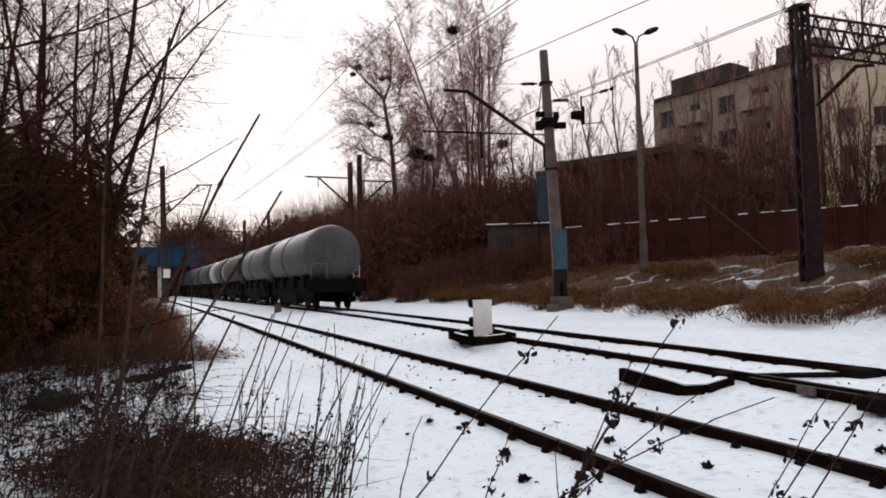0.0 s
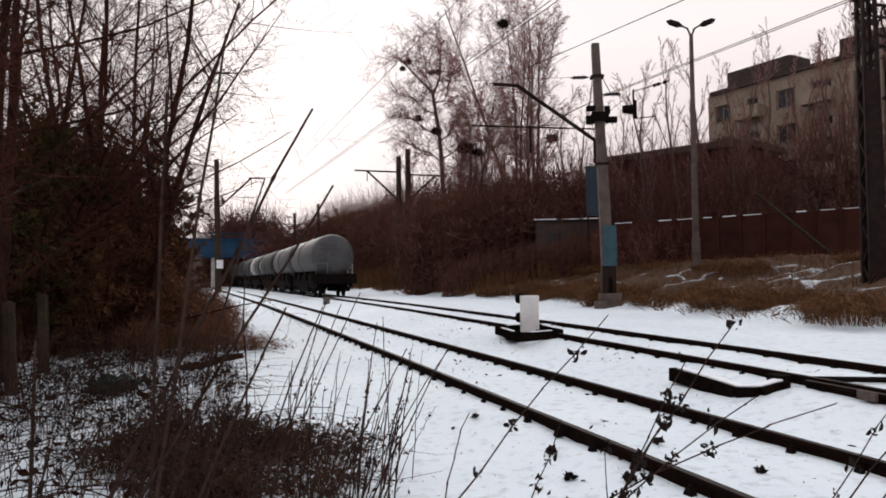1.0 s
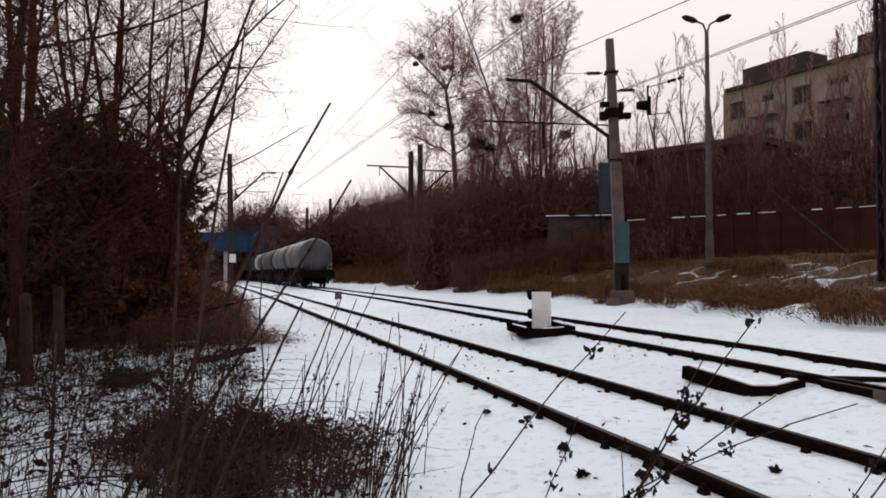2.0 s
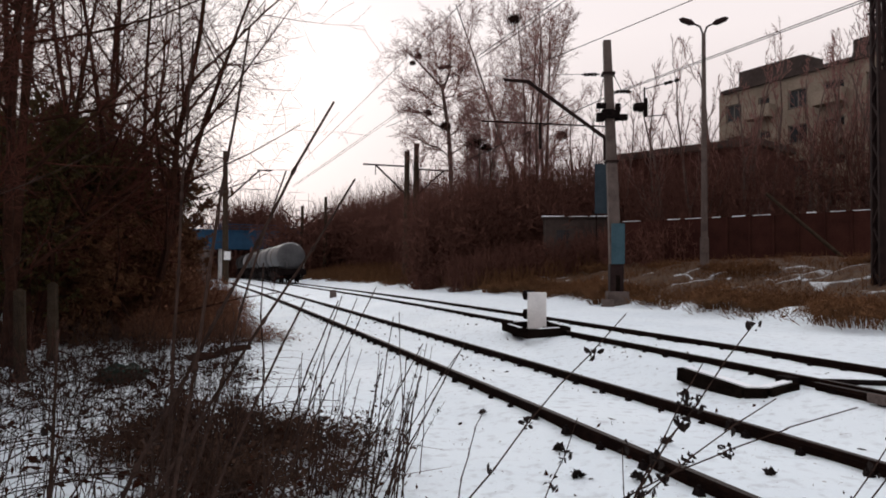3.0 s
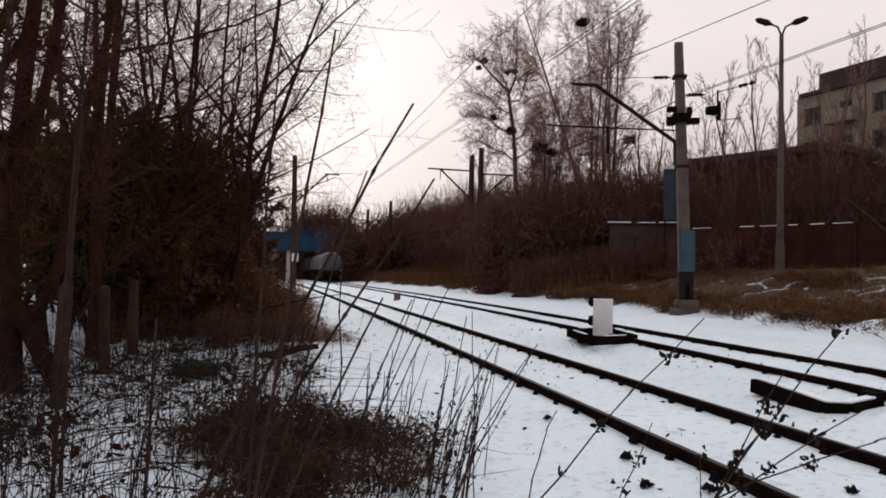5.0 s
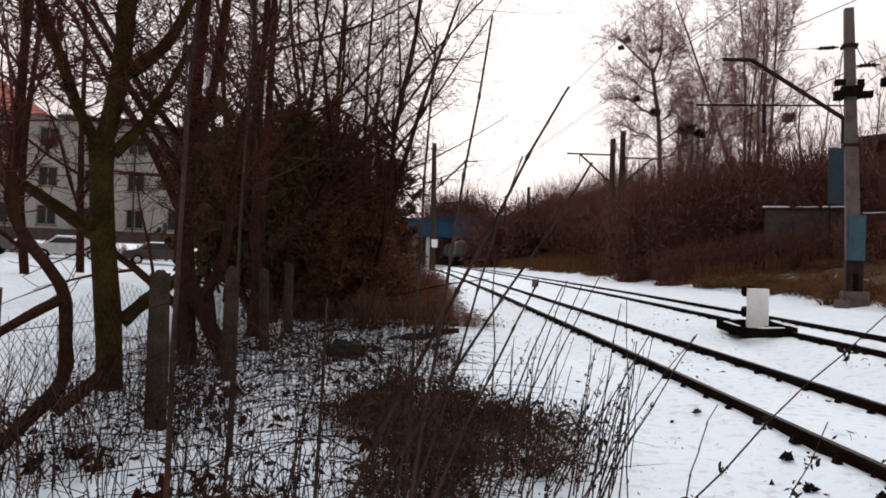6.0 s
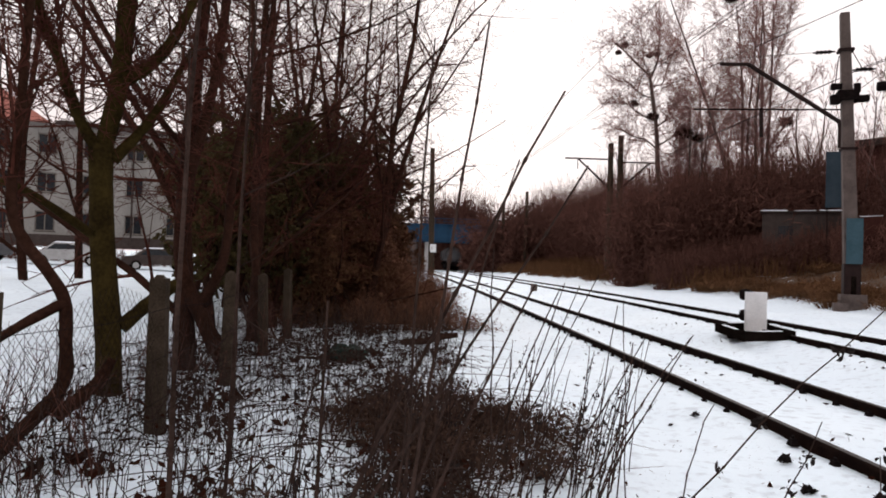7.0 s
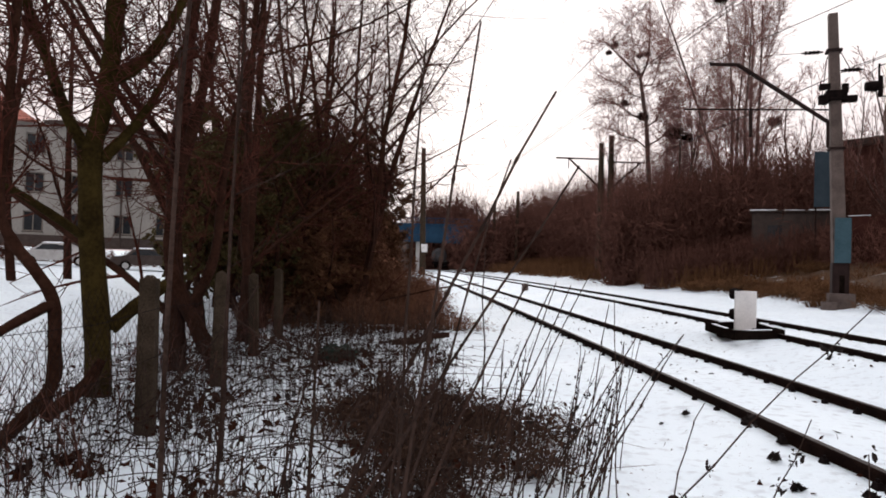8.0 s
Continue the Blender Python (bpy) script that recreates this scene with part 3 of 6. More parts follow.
def tension_insulator():
    t = thing("tension_insulator", "dark drop bracket with a round insulator hung on the feeder wires", "insulator")
    c = Vector((5.66, 27.7, 8.10))
    b = Shape().bar(c + Vector((0, 0, 0.72)), c - Vector((0, 0, 0.42)), 0.06).bar(c + Vector((0.07, 0, 0.3)), c + Vector((0.07, 0, -0.4)), 0.09)
    b.bar(c - Vector((0, 0, 0.42)), c + Vector((0.9, 0.2, -0.3)), 0.03)
    part("bracket", b, IRON, t)
    part("round_insulator", Shape().tube([c + Vector((-0.42, 0, -0.05)), c + Vector((-0.06, 0, -0.05))], [0.15, 0.19], 12), IRON, t)
    s = Shape().tube([c + Vector((0, 0, 0.65)), c + Vector((1.35, 0.2, 1.05))], 0.016, 5)
    for k in (0.6, 0.72, 0.9):
        q = c + Vector((1.35 * k, 0.2 * k, 0.65 + 0.4 * k))
        s.tube([q, q + Vector((0.13, 0.02, 0.05))], [0.08, 0.04], 8)
    s.tube([c + Vector((0, 0, 0.65)), Vector((4.6, 27.95, 7.9))], 0.012, 4)
    part("strain_wire", s, IRON, t)

tension_insulator()

def street_lamp():
    l = thing("street_lamp", "tall grey lamp post with two outspread lamp heads", "street lamp")
    x, y = 9.8, 34.2
    z0 = gz(x, y) - 0.1
    part("lamp_post", Shape().tube([(x, y, z0), (x, y, z0 + 3), (x, y, 13.1)], [0.16, 0.15, 0.09], 10), CONCRETE, l)
    part("base_sleeve", Shape().tube([(x, y, z0), (x, y, z0 + 1.6)], 0.20, 10), CONCRETE, l)
    for k in (-1, 1):
        a = Shape().tube([(x, y, 13.0), (x + 0.16 * k, y, 13.45), (x + 0.5 * k, y, 13.62)], 0.045, 6)
        am = part("lamp_arm", a, STEEL, l)
        h = Shape().tube([(x + 0.42 * k, y, 13.58), (x + 0.62 * k, y, 13.66), (x + 1.0 * k, y, 13.80), (x + 1.15 * k, y, 13.85)], [0.05, 0.15, 0.13, 0.03], 10)
        part("lamp_head", h, STEEL, am)

street_lamp()

# ---- dwarf signal in its timber frame ----
def dwarf_signal():
    s = thing("dwarf_signal", "white dwarf signal with two dark lamps standing by the track", "signal")
    x, y, z = 0.87, 15.9, 0.22
    part("signal_case", Shape().box(x, y, z + 0.53, 0.40, 0.30, 0.84), WHITE, s)
    part("plinth", Shape().box(x, y, z + 0.04, 0.44, 0.38, 0.14), TIMBER, s)
    for dz in (0.88, 0.46):
        l = Shape().tube([(x - 0.08, y + 0.12, z + dz), (x - 0.24, y + 0.24, z + dz)], [0.105, 0.11], 14)
        l.tube([(x - 0.16, y + 0.14, z + dz + 0.10), (x - 0.27, y + 0.32, z + dz + 0.08)], [0.03, 0.02], 6)
        part("signal_lamp", l, IRON, s)

def signal_frame():
    f = thing("timber_frame", "low square frame of tarred boards around the signal, snow-topped", "timber frame")
    cx, cy, z = 0.82, 15.4, 0.42
    cor = [(0.15, 15.85), (0.58, 14.0), (1.45, 14.85), (1.10, 16.8)]
    for i in range(4):
        (ax, ay), (bx, by) = cor[i], cor[(i + 1) % 4]
        ln, an = math.hypot(bx - ax, by - ay), math.degrees(math.atan2(by - ay, bx - ax))
        t = pose((ax + bx) / 2, (ay + by) / 2, z, 0, 0, an)
        b = part("board", Shape().box(0, 0, 0, ln + 0.05, 0.07, 0.17, t), TIMBER, f)
        part("snow_cap", Shape().box(0, 0, 0.091, ln * 0.5, 0.06, 0.014, t), SNOW, b, "thin snow on the board")
    # Black slab just above the snow stands for the shade inside the frame.
    part("pit_shade", Shape().box(cx, cy, 0.35, 1.0, 1.5, 0.08, pose(0, 0, 0)), TIMBER, f)

dwarf_signal()
signal_frame()

# ---- turnout gear by the far track ----
def point_trough():
    t = thing("cable_trough", "dark tarred cable trough sagging in the snow", "cable trough")
    pts = [(2.40, 9.80, 0.31), (2.62, 9.25, 0.27), (2.84, 8.80, 0.22), (3.02, 8.68, 0.24), (3.33, 8.78, 0.30)]
    for a, b in zip(pts[:-1], pts[1:]):
        d = Vector(b) - Vector(a)
        m = Matrix.Translation((Vector(a) + Vector(b)) / 2) @ d.to_track_quat("X", "Z").to_matrix().to_4x4()
        bd = part("trough_board", Shape().box(0, 0, 0, d.length + 0.03, 0.22, 0.16, m), TIMBER, t)
        part("snow_cap", Shape().box(0, 0.04, 0.088, d.length * 0.96, 0.13, 0.016, m), SNOW, bd, "snow lying on the lid")

point_trough()

def turnout_gear():
    g = thing("turnout_gear", "black switch blade, rods and blocks along the far track", "railway switch")
    z = FAR_Z - 0.005
    part("switch_blade", rail_shape(-12, 3.5, lambda s: gap2(s) + 0.75 - 0.10 - 0.012 * max(0, 3.5 - s), z - 0.012), [RUST, RAILTOP], g)
    part("check_rail", rail_shape(-12, 4.2, lambda s: gap2(s) - 0.75 - 0.082, z - 0.025, 1.15), [RUST, RAILTOP], g)
    for s, o, sx, sy, sz in ((3.6, 0.48, 0.34, 0.30, 0.17), (4.35, -0.90, 0.16, 0.22, 0.10), (2.2, -0.95, 0.22, 0.5, 0.13), (1.2, -0.95, 0.2, 0.6, 0.13)):
        x, y, h = along(s, gap2(s) + o)
        part("slide_block", Shape().box(0, 0, 0, sx, sy, sz, pose(x, y, z - 0.06, 0, 0, math.degrees(h))), IRON, g)
    x, y, h = along(3.15, gap2(3.15) - 0.90)
    part("fishplate", Shape().box(0, 0, 0, 0.05, 0.20, 0.09, pose(x, y, z - 0.06, 0, 0, math.degrees(h))), CONCRETE, g, "grey plate bolted to the rail")
    a, b = along(4.2, gap2(4.2) - 0.70), along(3.6, gap2(3.6) + 0.55)
    part("point_rod", Shape().tube([(a[0], a[1], z - 0.05), (b[0], b[1], z - 0.05)], 0.035, 6), IRON, g)

turnout_gear()

def marker_post():
    x, y, h = along(34, 2.1)
    single("marker_post", Shape().box(x, y, gz(x, y) + 0.16, 0.34, 0.16, 0.42, top=0.9), CONCRETE, "short grey concrete clearance marker between the tracks", "marker post")

marker_post()

# ---- board fence, sheds and houses on the bank ----
def board_fence():
    f = thing("board_fence", "long brown board fence with snow along its top", "fence")
    pts = [(7.6, 43.3), (10.7, 41.0), (17.2, 35.6), (24.0, 30.4), (40, 20)]
    for (ax, ay), (bx, by) in zip(pts[:-1], pts[1:]):
        ln, an = math.hypot(bx - ax, by - ay), math.degrees(math.atan2(by - ay, bx - ax))
        n = max(3, round(ln / 1.25))
        for i in range(n):
            k = (i + 0.5) / n
            x, y = ax + (bx - ax) * k, ay + (by - ay) * k
            z = 2.1 if x > 8 else 2.3
            hgt = 2.65
            p = part("fence_panel", Shape().box(0, 0, hgt / 2, ln / n - 0.03, 0.10, hgt, pose(x, y, z, 0, 0, an)), FENCE, f)
            if (i * 7 + int(ax)) % 6 != 2:
                part("snow_cap", Shape().box(0, 0, hgt + 0.03, ln / n - 0.1 - 0.22 * (i * 3 % 4), 0.12, 0.03 + 0.012 * (i % 3), pose(x, y, z, 0, 0, an)), SNOW, p, "snow on the fence top")
            part("fence_post", Shape().box(ln / n / 2, -0.08, hgt / 2, 0.12, 0.12, hgt + 0.1, pose(x, y, z, 0, 0, an)), FENCE, f)

board_fence()

def window(parent, w, h, m):
    """A window set into a wall: recess, frame, sill and panes. m: its middle, facing -y."""
    fr = Shape()
    t = 0.09
    fr.box(-w / 2 + t / 2, 0, 0, t, 0.10, h, m).box(w / 2 - t / 2, 0, 0, t, 0.10, h, m)
    fr.box(0, 0, h / 2 - t / 2, w - 2 * t, 0.10, t, m).box(0, 0, -h / 2 + t / 2, w - 2 * t, 0.10, t, m).box(0, 0, 0, t * 0.8, 0.08, h - 2 * t, m)
    o = part("window", fr, FRAMEW, parent)
    part("pane", Shape().box(0, 0.03, 0, w - t, 0.03, h - t, m), GLASS, o)
    part("sill", Shape().box(0, -0.09, -h / 2 - 0.04, w + 0.16, 0.24, 0.06, m), PARAPET, o)
    return o

def wall_with_holes(ax, bx, z0, z1, thick, holes, m):
    """A wall along x with rectangular openings (cx, cz, w, h) set out in columns."""
    sh = Shape()
    cols = sorted({round(h[0], 3) for h in holes})
    edge = ax
    for c in cols:
        col = sorted([h for h in holes if abs(h[0] - c) < 0.002], key=lambda h: h[1])
        w = col[0][2]
        sh.box((edge + c - w / 2) / 2, thick / 2, (z0 + z1) / 2, c - w / 2 - edge, thick, z1 - z0, m)
        z = z0
        for _, cz, _, h in col:
            sh.box(c, thick / 2, (z + cz - h / 2) / 2, w, thick, cz - h / 2 - z, m)
            z = cz + h / 2
        sh.box(c, thick / 2, (z + z1) / 2, w, thick, z1 - z, m)
        edge = c + w / 2
    sh.box((edge + bx) / 2, thick / 2, (z0 + z1) / 2, bx - edge, thick, z1 - z0, m)
    return sh

def block_of_flats():
    """Slab block seen behind the fence: its long front recedes along the line."""
    b = thing("block_of_flats", "beige five-storey block of flats with dark windows", "apartment building")
    p0, p1 = Vector((20.9, 67.4, 0)), Vector((29.6, 54.2, 0))
    d = p1 - p0
    ln, an = d.length, math.degrees(math.atan2(d.y, d.x))
    z0 = 2.5
    m = pose(p0.x, p0.y, z0, 0, 0, an)
    H = 16.0
    holes = []
    n = 5
    for i in range(n):
        for s in range(5):
            holes.append(((i + 0.5) * ln / n, 2.1 + s * 3.0, 1.7 if i % 3 != 1 else 1.1, 1.55))
    part("front_wall", wall_with_holes(0, ln, 0, H, 0.35, holes, m), RENDER, b)
    for cx, cz, w, h in holes:
        window(b, w, h, m @ pose(cx, 0.2, cz))
    for s in range(1, 5):
        for i in (1, 3):
            cx = (i + 0.5) * ln / n
            bal = Shape().box(cx, -0.55, 2.1 + s * 3 - 1.15, 2.5, 1.1, 0.14, m).box(cx, -1.05, 2.1 + s * 3 - 0.6, 2.5, 0.08, 0.95, m)
            bal.box(cx - 1.22, -0.52, 2.1 + s * 3 - 0.6, 0.06, 1.0, 0.95, m).box(cx + 1.22, -0.52, 2.1 + s * 3 - 0.6, 0.06, 1.0, 0.95, m)
            part("balcony", bal, RENDER, b)
    part("end_wall", Shape().box(0.17, 6, H / 2, 0.35, 11.3, H, m), RENDER, b)
    part("rear_wall", Shape().box(ln / 2, 11.8, H / 2, ln, 0.35, H, m), RENDER, b)
    part("roof", Shape().box(ln / 2, 6, H + 0.15, ln + 0.5, 12.6, 0.3, m), PARAPET, b)
    part("stair_head", Shape().box(5.2, 1.6, H + 1.0, 6.4, 3.0, 1.5, m), PARAPET, b, "dark stair head on the roof")
    part("stair_head", Shape().box(ln - 1.6, 1.6, H + 1.0, 3.4, 3.0, 1.4, m), PARAPET, b)
    # the wing that turns away, with its pale gable
    w = thing("block_of_flats", "cream gabled end of a further block of flats", "apartment building")
    g0 = Vector((29.9, 53.9, z0))
    mg = pose(g0.x, g0.y, g0.z, 0, 0, -8)
    hol = [((i + 0.5) * 2.6 + 0.4, 2.1 + s * 3.0, 1.3, 1.5) for i in range(5) for s in range(4)]
    part("front_wall", wall_with_holes(0, 14, 0, 15.3, 0.35, hol, mg), RENDERPALE, w)
    for cx, cz, ww, h in hol:
        window(w, ww, h, mg @ pose(cx, 0.2, cz))
    gab = Shape()
    gab.add([mg @ Vector(p) for p in ((-0.1, 0, 15.3), (14.1, 0, 15.3), (4.6, 0, 16.6), (-0.1, 0.35, 15.3), (14.1, 0.35, 15.3), (4.6, 0.35, 16.6))], [(0, 1, 2), (5, 4, 3), (0, 2, 5, 3), (2, 1, 4, 5), (1, 0, 3, 4)])
    part("gable", gab, RENDERPALE, w)
    rf = Shape()
    rf.add([mg @ Vector(p) for p in ((-0.4, -0.3, 15.25), (4.6, -0.3, 16.7), (14.4, -0.3, 15.25), (-0.4, 10, 15.25), (4.6, 10, 16.7), (14.4, 10, 15.25), (-0.4, -0.3, 15.4), (4.6, -0.3, 16.85), (14.4, -0.3, 15.4), (-0.4, 10, 15.4), (4.6, 10, 16.85), (14.4, 10, 15.4))],
           [(0, 1, 7, 6), (1, 2, 8, 7), (6, 7, 10, 9), (7, 8, 11, 10), (3, 4, 1, 0), (4, 5, 2, 1), (3, 9, 10, 4), (4, 10, 11, 5), (0, 6, 9, 3), (2, 5, 11, 8)])
    part("roof", rf, PARAPET, w)

block_of_flats()

def warehouse():
    h = thing("brick_warehouse", "long red-brown brick warehouse with a shallow roof", "warehouse")
    p0, p1 = Vector((10.0, 60.6, 1.8)), Vector((19.0, 53.0, 1.8))
    d = p1 - p0
    ln, an = d.length, math.degrees(math.atan2(d.y, d.x))
    m = pose(*p0, 0, 0, an)
    part("wall", Shape().box(ln / 2, 0.2, 4.7, ln, 0.4, 9.4, m), REDBRICK, h)
    for i in range(8):
        part("pilaster", Shape().box((i + 0.5) * ln / 8, -0.08, 4.6, 0.5, 0.16, 9.2, m), REDBRICK, h)
    part("side_wall", Shape().box(0.2, 4.4, 4.7, 0.4, 8.0, 9.4, m).box(ln - 0.2, 4.4, 4.7, 0.4, 8.0, 9.4, m), REDBRICK, h)
    part("roof", Shape().box(ln / 2, 4.2, 9.65, ln + 0.6, 9.2, 0.5, m @ pose(0, 0, 0, 2, 0, 0)), PARAPET, h)

warehouse()

def small_shed():
    s = thing("garden_shed", "small dark shed with patchy snow on its flat roof", "shed")
    m = pose(5.4, 48.6, 2.6, 0, 0, -4)
    part("wall", Shape().box(0, 0, 1.35, 4.4, 2.4, 2.7, m), PARAPET, s)
    part("door", Shape().box(0.9, -1.22, 1.0, 0.85, 0.06, 1.95, m), PARAPET, s)
    part("window", Shape().box(-0.9, -1.22, 1.5, 0.8, 0.06, 0.8, m), GLASS, s)
    part("roof", Shape().box(0, 0, 2.76, 4.7, 2.7, 0.09, m), PARAPET, s)
    for x, w, y in ((-1.55, 1.5, 0.0), (0.15, 1.2, 0.25), (1.6, 1.3, -0.05)):
        part("snow_patch", Shape().box(x, y, 2.845, w, 2.5, 0.07, m), SNOW, s, "thin snow lying on the roof")
    b = thing("blue_hoarding", "tall faded blue sheet hoarding behind the fence", "hoarding")
    mb = pose(6.75, 45.4, 2.5, 0, 0, 0)
    part("sheet", Shape().box(0, 0, 4.55, 1.0, 0.06, 3.2, mb), DUSKBLUE, b)
    part("pole", Shape().bar((6.35, 45.46, 2.2), (6.35, 45.46, 8.5), 0.09).bar((7.15, 45.46, 2.2), (7.15, 45.46, 8.5), 0.09), STEEL, b)

small_shed()

def leaning_pole():
    single("leaning_pole", Shape().tube([(15.0, 31.6, gz(15, 31.6) - 0.2), (11.9, 32.2, 5.2)], [0.09, 0.07], 7), POST, "thin pole leaning over the grassy bank", "pole")

leaning_pole()

# ---- road bridge across the line ----
def bridge():
    b = thing("road_bridge", "blue-painted steel girder bridge over the tracks", "bridge")
    u = Vector((0.93, 0.36, 0))
    an = math.degrees(math.atan2(u.y, u.x))
    c = Vector((-40.5, 111.5, 0))
    m = pose(c.x, c.y, 0, 0, 0, an)
    gd = Shape().box(0, 0, 6.7, 30, 0.35, 3.1, m).box(0, 5.5, 6.7, 30, 0.35, 3.1, m)
    gd.box(0, -0.15, 8.2, 30, 0.6, 0.14, m).box(0, -0.15, 5.22, 30, 0.6, 0.14, m)
    g = part("girder", gd, BLUE, b, "blue girder with flanges")
    for i in range(16):
        part("web_stiffener", Shape().box(-14 + i * 1.87, -0.24, 6.7, 0.08, 0.2, 2.8, m), BLUE, g)
    part("deck", Shape().box(0, 2.75, 5.75, 30, 5.4, 0.3, m), PARAPET, b)
    rail = Shape().box(0, -0.1, 9.2, 30, 0.08, 0.10, m).box(0, -0.1, 8.75, 30, 0.06, 0.06, m)
    for i in range(21):
        rail.box(-15 + i * 1.5, -0.1, 8.7, 0.07, 0.07, 1.0, m)
    part("parapet_rail", rail, BLUE, b)
    part("abutment", Shape().box(9.5, 2.6, 2.8, 6.0, 6.0, 5.7, m), CONCRETE, b, "grey concrete abutment")
    part("abutment", Shape().box(-9.0, 2.6, 2.8, 6.0, 6.0, 5.7, m), CONCRETE, b, "grey concrete abutment")
    for x in (-4.4, 5.0):
        part("pier", Shape().box(x, 2.6, 2.8, 0.7, 4.6, 5.7, m), PALECON, b)

bridge()
# ---- plants ----
class Sticks:
    """Collects many tapered sticks and small leaves, and makes them into one mesh."""
    def __init__(self):
        self.a, self.b, self.ra, self.rb, self.leaf = [], [], [], [], []

    def stick(self, a, b, ra, rb):
        self.a.append(tuple(a)), self.b.append(tuple(b)), self.ra.append(ra), self.rb.append(rb)

    def path(self, pts, r0, r1):
        n = len(pts) - 1
        for i in range(n):
            self.stick(pts[i], pts[i + 1], r0 + (r1 - r0) * i / n, r0 + (r1 - r0) * (i + 1) / n)

    def pieces(self):
        """The sticks sorted into the limbs that hang together."""
        found = []
        for a, b, ra, rb in zip(self.a, self.b, self.ra, self.rb):
            va = Vector(a)
            if not found or min((va - Vector(q)).length + (Vector(w) - va).length - (Vector(w) - Vector(q)).length for q, w in zip(found[-1].a, found[-1].b)) > 1e-4:
                found.append(Sticks())
            found[-1].stick(a, b, ra, rb)
        return found

    def mesh(self, name, wood, leaves=None, sides=3, seed=1, slim=0.45):
        rng = np.random.default_rng(seed)
        vs, loops, mi = [], [], []
        o = 0
        if self.a:
            A, B = np.array(self.a), np.array(self.b)
            ra, rb = np.array(self.ra)[:, None], np.array(self.rb)[:, None]
            d = B - A
            d /= np.linalg.norm(d, axis=1)[:, None] + 1e-9
            ref = np.where(np.abs(d[:, 2:3]) < 0.9, np.array([[0, 0, 1.0]]), np.array([[1.0, 0, 0]]))
            u = np.cross(d, ref)
            u /= np.linalg.norm(u, axis=1)[:, None] + 1e-9
            w = np.cross(d, u)
            ring = []
            for end, rr in ((A, ra), (B, rb)):
                for k in range(sides):
                    t = 2 * math.pi * k / sides
                    ring.append(end + (u * math.cos(t) + w * math.sin(t)) * rr)
            V = np.stack(ring, 1).reshape(-1, 3)
            n = len(A)
            base = (np.arange(n) * 2 * sides)[:, None, None]
            quad = np.array([[k, (k + 1) % sides, sides + (k + 1) % sides, sides + k] for k in range(sides)])[None]
            F = (base + quad).reshape(-1, 4)
            vs.append(V), loops.append(F), mi.append(np.zeros(len(F), np.int32))
            o = len(V)
        if self.leaf:
            L = np.array(self.leaf)
            n = len(L)
            c, s = L[:, :3], L[:, 3:4]
            u = rng.normal(size=(n, 3))
            u /= np.linalg.norm(u, axis=1)[:, None]
            w = np.cross(u, rng.normal(size=(n, 3)))
            w /= np.linalg.norm(w, axis=1)[:, None] + 1e-9
            k = np.cross(u, w)
            V = np.stack([c - u * s, c + w * s * slim + k * s * slim * 0.3, c + u * s, c - w * s * slim + k * s * slim * 0.3], 1).reshape(-1, 3)
            F = (np.arange(n) * 4)[:, None] + np.arange(4)[None] + o
            vs.append(V), loops.append(F), mi.append(np.ones(n, np.int32))
        V, F, M = np.concatenate(vs), np.concatenate(loops), np.concatenate(mi)
        me = bpy.data.meshes.new(name)
        me.vertices.add(len(V))
        me.vertices.foreach_set("co", V.astype(np.float32).ravel())
        me.loops.add(len(F) * 4)
        me.loops.foreach_set("vertex_index", F.astype(np.int32).ravel())
        me.polygons.add(len(F))
        me.polygons.foreach_set("loop_start", np.arange(len(F), dtype=np.int32) * 4)
        me.polygons.foreach_set("loop_total", np.full(len(F), 4, np.int32))
        me.materials.append(wood)
        me.materials.append(leaves or wood)
        me.polygons.foreach_set("material_index", M)
        me.update(calc_edges=True)
        return me

def unit(rng, flat=0.0):
    v = Vector((rng.gauss(0, 1), rng.gauss(0, 1), rng.gauss(0, 1) * (1 - flat)))
    return v.normalized()

def grow(rng, st, p, d, length, r, level, o):
    """A limb that wanders, and the limbs on it. o: levels, kids, lift, wander, angle, shrink, leaf, thin."""
    n = 5 if level == 0 else (4 if level == 1 else 3)
    seg = length / n
    pts = [p.copy()]
    rad = r
    for i in range(n):
        d = (d + unit(rng) * o["wander"] + Vector((0, 0, o["lift"][min(level, len(o["lift"]) - 1)]))).normalized()
        q = pts[-1] + d * seg
        r2 = max(r * (1 - 0.75 * (i + 1) / n), o["thin"])
        st[0 if level < o["wood"] else 1].stick(pts[-1], q, rad, r2)
        rad = r2
        pts.append(q)
        if level < o["levels"]:
            k = o["kids"][level]
            for j in range(k):
                if i == 0 and level == 0 and rng.random() < o.get("bare", 0.6):
                    continue
                side = d.cross(unit(rng)).normalized()
                a = rng.uniform(*o["angle"])
                nd = (d * math.cos(a) + side * math.sin(a)).normalized()
                t = rng.random()
                grow(rng, st, pts[-2].lerp(q, t), nd, length * o["shrink"] * rng.uniform(0.6, 1.15) * (1 - 0.35 * i / n), max(rad * 0.55, o["thin"]), level + 1, o)
        if o["leaf"] and level >= o["levels"] - 1:
            for j in range(o["leaf"]):
                w = q + unit(rng) * seg * 0.5
                st[1].leaf.append((w.x, w.y, w.z, rng.uniform(*o["leafsize"])))

